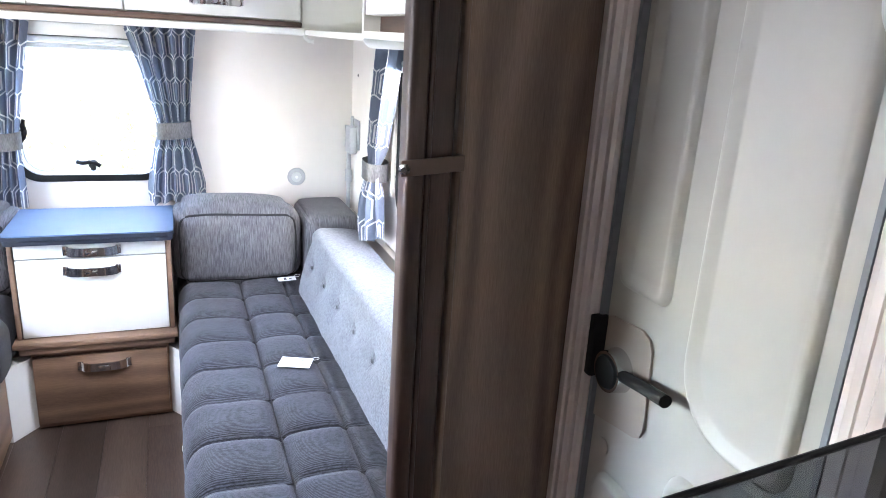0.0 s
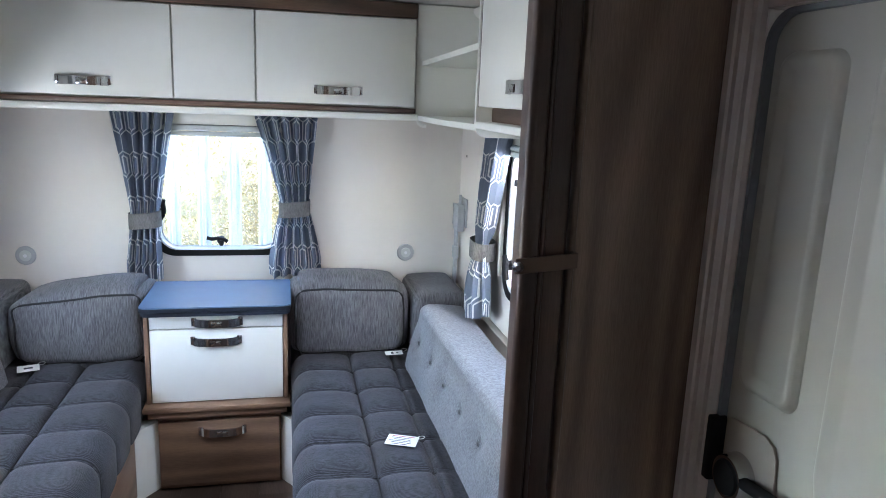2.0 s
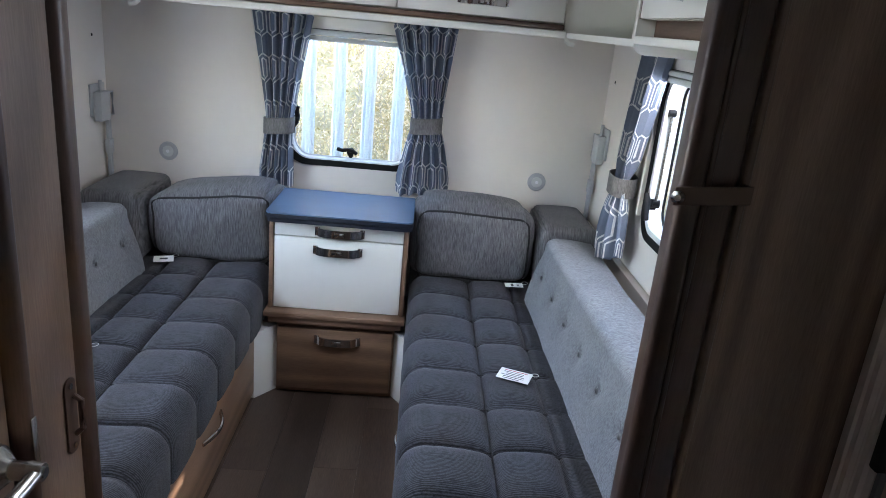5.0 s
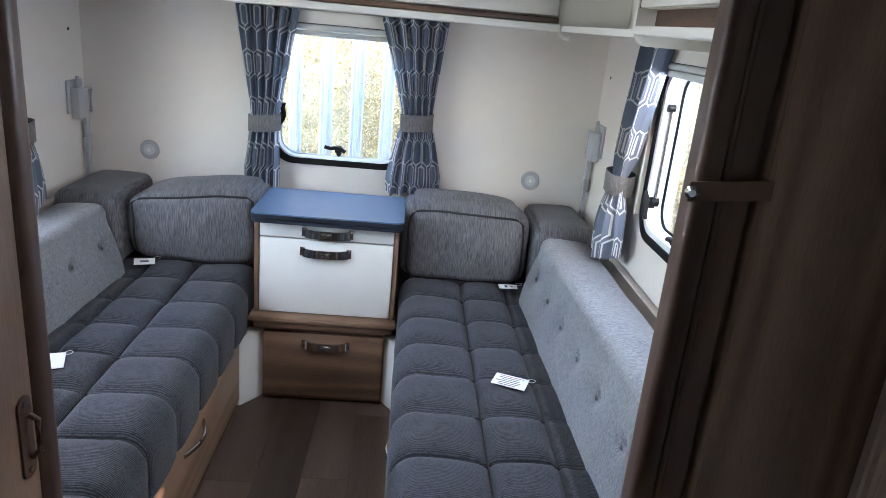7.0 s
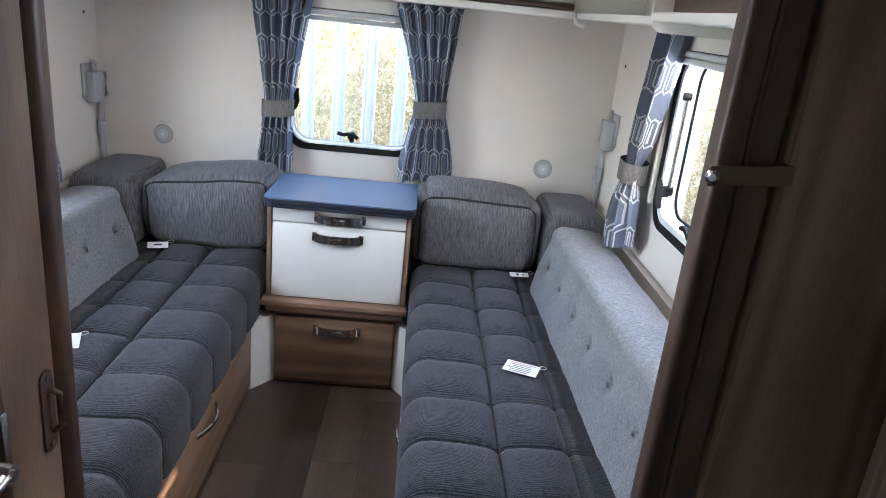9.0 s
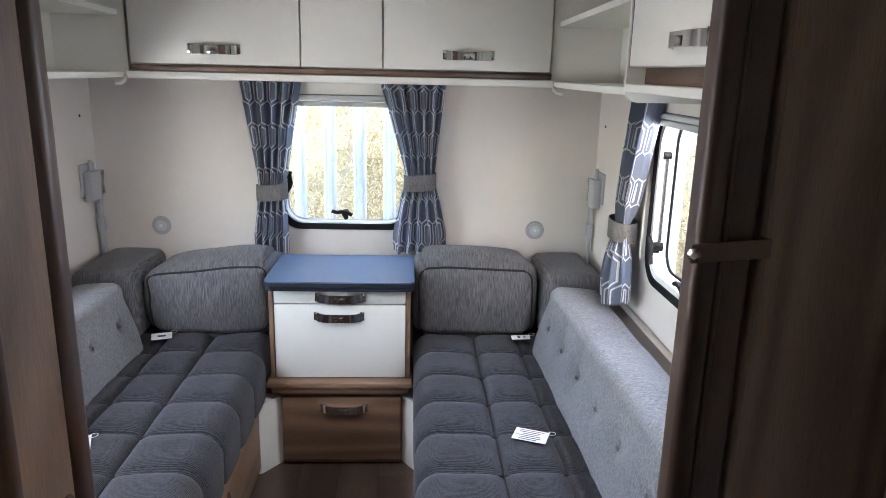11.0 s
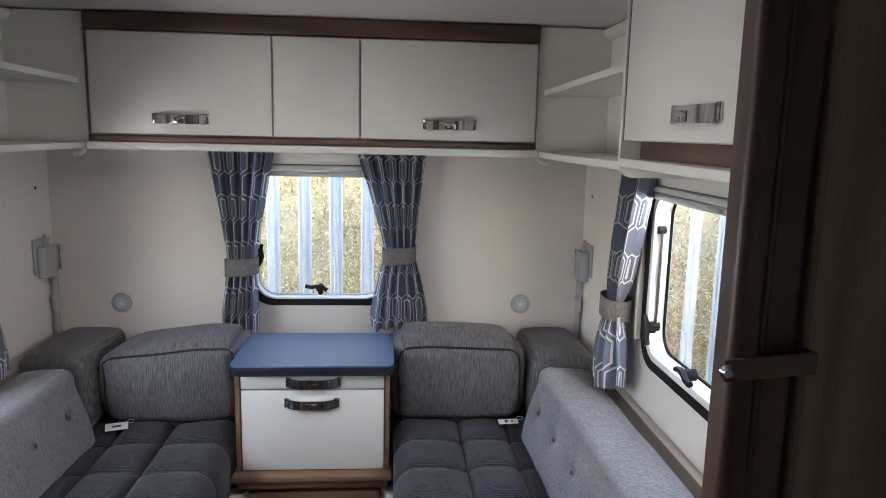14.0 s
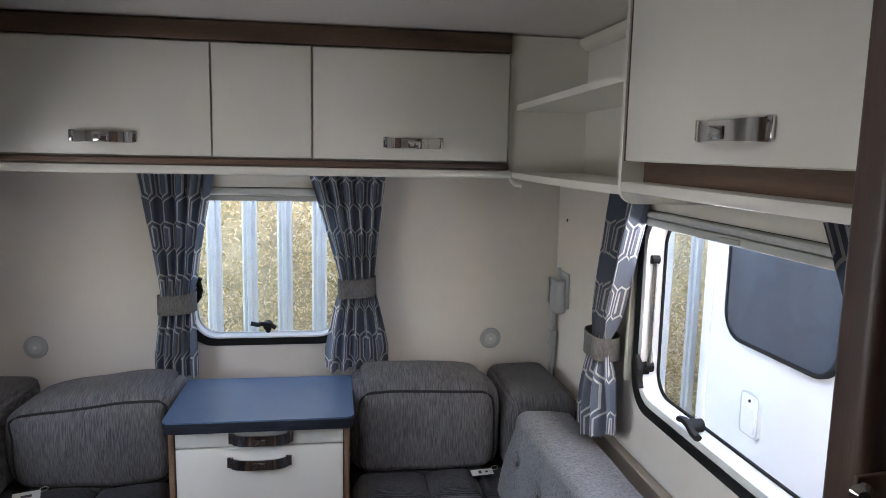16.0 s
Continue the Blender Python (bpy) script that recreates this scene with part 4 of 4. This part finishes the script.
# ---------------------------------------------------------------- entrance door
dr = tagged(new("door_1"), "closed ivory moulded entrance door with black and chrome handle", "door", kind="structure")
dx = W + 0.012
# plate added behind the door to close light gaps at its rounded corners
part("light_stop_plate", boxed(W + 0.044, DR[0] - 0.03, DR[2] - 0.03, W + 0.052, DR[1] + 0.03, DR[3] + 0.03), CHAMPAGNE, dr, "champagne plate behind the door, added to stop light at the corners")
part("door_skin", prism(round_rect(DR[0] + 0.012, DR[2] + 0.012, DR[1] - 0.012, DR[3] - 0.012, 0.052, 6), dx, dx + 0.03, "x"), DOOR_SKIN, dr)
part("door_seal", ring(round_rect(DR[0] + 0.003, DR[2] + 0.003, DR[1] - 0.003, DR[3] - 0.003, 0.06, 8), round_rect(DR[0] + 0.012, DR[2] + 0.012, DR[1] - 0.012, DR[3] - 0.012, 0.052, 8), W - 0.004, dx + 0.02, "x"), GREY_SEAL, dr, "grey rubber door seal")


def raised_panel(name, y0, z0, y1, z1, r, label=""):
    """A moulded panel: a rounded rim that stands proud and slopes back to a flat field."""
    bm = bmesh.new()
    loops = []
    for e, x in ((0.0, dx), (0.005, dx - 0.009), (0.011, dx - 0.013), (0.016, dx - 0.013), (0.030, dx - 0.003), (0.036, dx - 0.002)):
        loops.append([bm.verts.new((x, p, q)) for p, q in round_rect(y0 + e, z0 + e, y1 - e, z1 - e, [max(0.004, q - e * 0.7) for q in (r if isinstance(r, tuple) else (r,) * 4)], 8)])
    for A, B in zip(loops, loops[1:]):
        for i in range(len(A)):
            bm.faces.new((A[i], A[(i + 1) % len(A)], B[(i + 1) % len(B)], B[i]))
    bm.faces.new(loops[-1])
    bmesh.ops.recalc_face_normals(bm, faces=bm.faces[:])
    for f in bm.faces:
        if f.normal.x > 0.2:
            f.normal_flip()
    return part(name, bm, DOOR_SKIN, dr, label)


raised_panel("door_panel", 1.288, 1.080, 1.436, 1.670, 0.030)
raised_panel("door_panel", 0.992, 0.902, 1.230, 1.674, (0.05, 0.125, 0.045, 0.045))
raised_panel("door_panel", 1.286, 0.16, 1.430, 0.690, 0.045)
raised_panel("door_panel", 0.992, 0.16, 1.226, 0.818, 0.050)
part("lock_panel", prism([(1.457, 0.790), (1.457, 1.006), (1.435, 1.014), (1.345, 1.022), (1.322, 1.013), (1.311, 0.993), (1.303, 0.870), (1.303, 0.838), (1.311, 0.820), (1.327, 0.812)], dx - 0.006, dx - 0.0005, "x"), BEIGE, dr, "beige moulded lock panel")
dh = new("door_handle")
dh.parent = dr
tagged(dh, "black lever with a round chrome-rimmed boss")
part("boss", disc((dx - 0.006, 1.394, 0.919), (-1, 0, 0), 0.044, 0.030, 32, 0.040), CHROME, dh, "chrome boss ring")
part("boss_cap", disc((dx - 0.036, 1.394, 0.919), (-1, 0, 0), 0.034, 0.004, 32, 0.031), BLACK, dh, "black boss cap")
part("lever", tube([(dx - 0.020, 1.378, 0.922), (dx - 0.026, 1.345, 0.929), (dx - 0.036, 1.285, 0.943), (dx - 0.042, 1.216, 0.953)], 0.013, 10, flat=0.9), BLACK, dh, "black lever")
part("latch_box", boxed(dx - 0.034, 1.449, 0.880, dx - 0.001, 1.4705, 1.008, bevel=0.004), BLACK, dr, "black latch box")
bm = disc((dx - 0.001, 1.416, 0.738), (-1, 0, 0), 0.018, 0.003, 20)
part("key_cover", bm, DOOR_SKIN, dr)
fr = tagged(new("trim_door_frame"), "champagne ribbed aluminium door frame", "door frame", kind="structure")
JAMB = ((-0.0005, 0.0), (-0.004, 0.0), (-0.007, 0.012), (-0.014, 0.016), (-0.014, 0.029), (-0.017, 0.031), (-0.014, 0.033), (-0.014, 0.036), (-0.022, 0.040), (-0.022, 0.052), (-0.026, 0.056), (-0.026, 0.073), (-0.0005, 0.073))
for edge, way in ((DR[1], 1), (DR[0], -1)):
    part("jamb", prism([(W + x, edge + way * y) for x, y in JAMB], 0.0, DR[3] + 0.029, "z"), CHAMPAGNE, fr, smooth=False)
part("head", boxed(W - 0.026, DR[0] - 0.072, DR[3] + 0.0305, W - 0.0005, DR[1] + 0.072, DR[3] + 0.0365, bevel=0.004), CHAMPAGNE, fr)
part("head_rib", boxed(W - 0.010, DR[0] + 0.001, DR[3] + 0.000, W - 0.0005, DR[1] - 0.001, DR[3] + 0.0295, bevel=0.004), CHAMPAGNE, fr)
ov = thing("door_locker", "pale locker above the entrance door", "cupboard")
part("body", boxed(0.975, 0.90, 1.794, W - 0.002, PR - 0.03, H - 0.002, bevel=0.006), WHITE, ov)
part("under_panel", boxed(0.980, 0.905, 1.786, W - 0.003, PR - 0.03, 1.7935), WALNUT_Y, ov)

# ---------------------------------------------------------------- kitchen end by the door
kit = thing("kitchen_unit", "walnut kitchen unit with a dark worktop beside the door", "kitchen unit")
part("carcass", boxed(0.66, -1.4, 0.0, W - 0.004, 0.838, 0.86), WALNUT, kit)
part("counter", boxed(0.64, -1.42, 0.861, W - 0.003, 0.841, 0.895, bevel=0.006), COUNTER, kit, "dark matte worktop")
lid = thing("glass_lid", "raised smoked glass hob lid with a black edge, beside the door", "hob lid")
G0, G1 = (0.66, 1.106), (1.040, 1.145)
part("glass", prism([(G0[0], 0.897), (1.040, 0.897), G1, G0], 0.823, 0.827, "y"), SMOKED, lid, "dark smoked glass")
part("edge_strip", tube([(G0[0], 0.825, G0[1]), (G1[0], 0.825, G1[1])], 0.004, 8), BLACK, lid, "black edge strip")
kl = thing("kitchen_locker", "white overhead kitchen locker with a rounded frame", "cupboard")
part("body", boxed(0.898, -1.3, 1.540, W - 0.003, 0.842, H - 0.003, bevel=0.004), WHITE_PLASTIC, kl)
part("end_frame", ring(round_rect(0.882, 1.524, W - 0.004, H - 0.004, (0.045, 0, 0, 0), 8), round_rect(0.922, 1.568, W - 0.02, H - 0.02, (0.02, 0, 0, 0), 8), 0.843, 0.862, "y"), WHITE_PLASTIC, kl, "white rounded end frame")


# ---------------------------------------------------------------- outdoors
GZ = -0.62
GRASS = plain("rough_ground", (0.22, 0.19, 0.12), 0.95, spread=0.4, scale=2.0, bump=0.6, bscale=30)
GALV = plain("galvanised_steel", (0.52, 0.55, 0.57), 0.48, 0.35, spread=0.12, scale=12)
LEAF = Nodes("hedge_leaf", 0.95)
LEAF.bsdf.inputs["Specular IOR Level"].default_value = 0.05
gi = LEAF.add("NewGeometry")
LEAF.base(LEAF.ramp(gi.outputs["Random Per Island"], ((0.0, (0.30, 0.24, 0.10)), (0.3, (0.62, 0.49, 0.24)), (0.7, (0.85, 0.68, 0.42)), (1.0, (0.90, 0.80, 0.60)))))
LEAF = LEAF.mat
BODY = plain("white_gloss_body", (0.86, 0.87, 0.88), 0.3, spread=0.02, scale=1.5)
TINT = plain("tinted_window", (0.05, 0.065, 0.085), 0.08, spread=0.2, scale=3)
STRAW = plain("dry_straw", (0.52, 0.45, 0.27), 0.95, spread=0.45, scale=9.0, bump=0.6, bscale=60)
setting("ground", boxed(-400, -400, GZ - 0.1, 400, 400, GZ), GRASS, "rough dry grass ground", "ground")

fence = thing("palisade_fence", "galvanised steel palisade fence behind the caravan", "fence")
FY = 4.26
pale_mesh = None
for k in range(-16, 34):
    x = -0.007 + 0.157 * k
    if pale_mesh is None:
        o = [(-0.034, 0.010), (-0.026, 0.0), (-0.013, 0.0), (-0.007, -0.012), (0.007, -0.012), (0.013, 0.0), (0.026, 0.0), (0.034, 0.010), (0.032, 0.0125), (0.025, 0.003), (0.012, 0.003), (0.006, -0.009), (-0.006, -0.009), (-0.012, 0.003), (-0.025, 0.003), (-0.032, 0.0125)]
        bm = prism(o, GZ, 1.75, "z")
        first = part("pale", bm, GALV, fence)
        pale_mesh = first.data
        first.location = (x, FY, 0)
    else:
        p = new("pale", pale_mesh)
        p.parent = fence
        p.location = (x, FY, 0)
for z in (-0.30, 1.40):
    part("rail", boxed(-2.6, FY + 0.014, z, 5.2, FY + 0.05, z + 0.05), GALV, fence)

# hedge bank: a mass of dry leaves and twigs on a sloping bank
rng = np.random.default_rng(7)
bank = setting("backdrop_bank", prism([(4.55, GZ - 0.05), (9.0, GZ - 0.05), (9.0, 3.4), (6.6, 3.0), (5.15, 1.9), (4.75, 0.4)], -4.5, 7.5, "x"), STRAW, "dry grassy bank behind the fence", "bank")
N = 110000
px, pz = rng.uniform(-1.2, 2.4, N), rng.uniform(0.1, 1.8, N)
py = 4.62 + 0.16 * np.maximum(pz + 0.6, 0) + rng.normal(0, 0.09, N) + 0.12 * np.sin(px * 5.1) * np.sin(pz * 4.3)
verts, faces = [], []
a1, a2 = rng.uniform(0, 6.283, N), rng.uniform(-1.2, 1.2, N)
ln = rng.uniform(0.010, 0.034, N)
for i in range(N):
    d = Vector((math.cos(a1[i]) * math.cos(a2[i]), 0.5 * math.sin(a1[i]), math.sin(a2[i]) + 0.25)).normalized()
    s = d.cross(Vector((math.sin(a1[i]), -1.0, 0.3))).normalized() * ln[i] * 0.17
    c = Vector((px[i], py[i], pz[i]))
    d = d * ln[i]
    b = len(verts)
    verts += [c - d * 0.5, c + s, c + d * 0.6, c - s]
    faces.append((b, b + 1, b + 2, b + 3))
me = bpy.data.meshes.new("hedge")
me.from_pydata([tuple(v) for v in verts], [], faces)
me.materials.append(LEAF)
tagged(new("hedge", me), "sunlit dry yellow-green hedge behind the fence", "hedge", kind="stuff")
TWIG = plain("dry_twig", (0.50, 0.42, 0.31), 0.8, spread=0.25)
bm = bmesh.new()
for i in range(700):
    x, z = rng.uniform(-1.6, 3.6), rng.uniform(-0.3, 1.9)
    y = 4.50 + 0.16 * (z + 0.6)
    an, L = rng.uniform(-1.0, 1.0) + 1.57, rng.uniform(0.15, 0.5)
    pts = [(x + L * f * math.cos(an) + 0.02 * math.sin(6 * f + i), y + 0.04 * math.sin(4 * f + i), z + L * f * math.sin(an)) for f in (0, 0.33, 0.66, 1)]
    tube(pts, rng.uniform(0.0015, 0.0032), 4, bm)
tagged(ob_from("twigs", bm, TWIG), "pale dry twigs in the hedge", "twigs", kind="stuff")

van = thing("neighbouring_caravan", "white caravan parked close alongside, with a dark tinted window", "caravan")
VX, VY0, VY1 = 1.96, -0.9, 4.04
part("body", prism(round_rect(VY0, -0.28, VY1, 2.07, (0.05, 0.05, 0.22, 0.22), 8), VX, VX + 2.2, "x"), BODY, van)
part("corner_trim", boxed(VX - 0.012, VY1 - 0.085, -0.26, VX - 0.001, VY1 - 0.045, 1.80, bevel=0.004), BODY, van, "white vertical corner trim")
vw = part("window", prism(round_rect(3.11, 0.795, 3.81, 1.55, 0.12, 8), VX - 0.018, VX - 0.002, "x"), TINT, van, "dark tinted window")
part("window_rim", ring(round_rect(3.095, 0.780, 3.825, 1.565, 0.13, 8), round_rect(3.112, 0.797, 3.808, 1.548, 0.118, 8), VX - 0.022, VX - 0.001, "x"), RUBBER, vw)
ht = part("service_hatch", prism(round_rect(3.53, 0.41, 3.65, 0.585, 0.02, 5), VX - 0.016, VX - 0.001, "x"), BODY, van, "white service hatch")
part("hatch_rim", ring(round_rect(3.525, 0.405, 3.655, 0.590, 0.024, 5), round_rect(3.531, 0.411, 3.649, 0.584, 0.019, 5), VX - 0.0175, VX - 0.0005, "x"), BLIND, ht)
part("hatch_lid", prism(round_rect(3.542, 0.425, 3.638, 0.53, 0.015, 5), VX - 0.022, VX - 0.0165, "x"), BODY, ht)
part("hatch_lock", disc((VX - 0.0165, 3.59, 0.557), (-1, 0, 0), 0.007, 0.004, 12), BLACK, ht)
for y in (0.9, 1.65):
    part("wheel", disc((VX + 0.04, y, GZ + 0.31), (1, 0, 0), 0.31, 0.18, 32), RUBBER, van)

# ---------------------------------------------------------------- floor planks
rnd = random.Random(4)
plank_w = 0.152
shared = {}
for c in range(-7, 8):
    x0 = c * plank_w
    y = YF + rnd.uniform(-0.6, 0.0)
    while y < YB:
        y1 = y + rnd.choice((0.62, 0.80, 0.95))
        a, b = max(y, YF), min(y1, YB)
        if abs(x0 + plank_w / 2) < 0.75 and b > -0.6 and b - a > 0.02:
            key = round(b - a, 4)
            if key not in shared:
                bm = boxed(0.0004, 0.0004, -0.0055, plank_w - 0.0004, b - a - 0.0004, 0.0, bevel=0.0006, seg=1)
                p = ob_from("plank", bm, FLOOR_WOOD, False)
                shared[key] = p.data
            else:
                p = new("plank", shared[key])
            p.parent = floor
            p.location = (x0, a, 0)
        y = y1
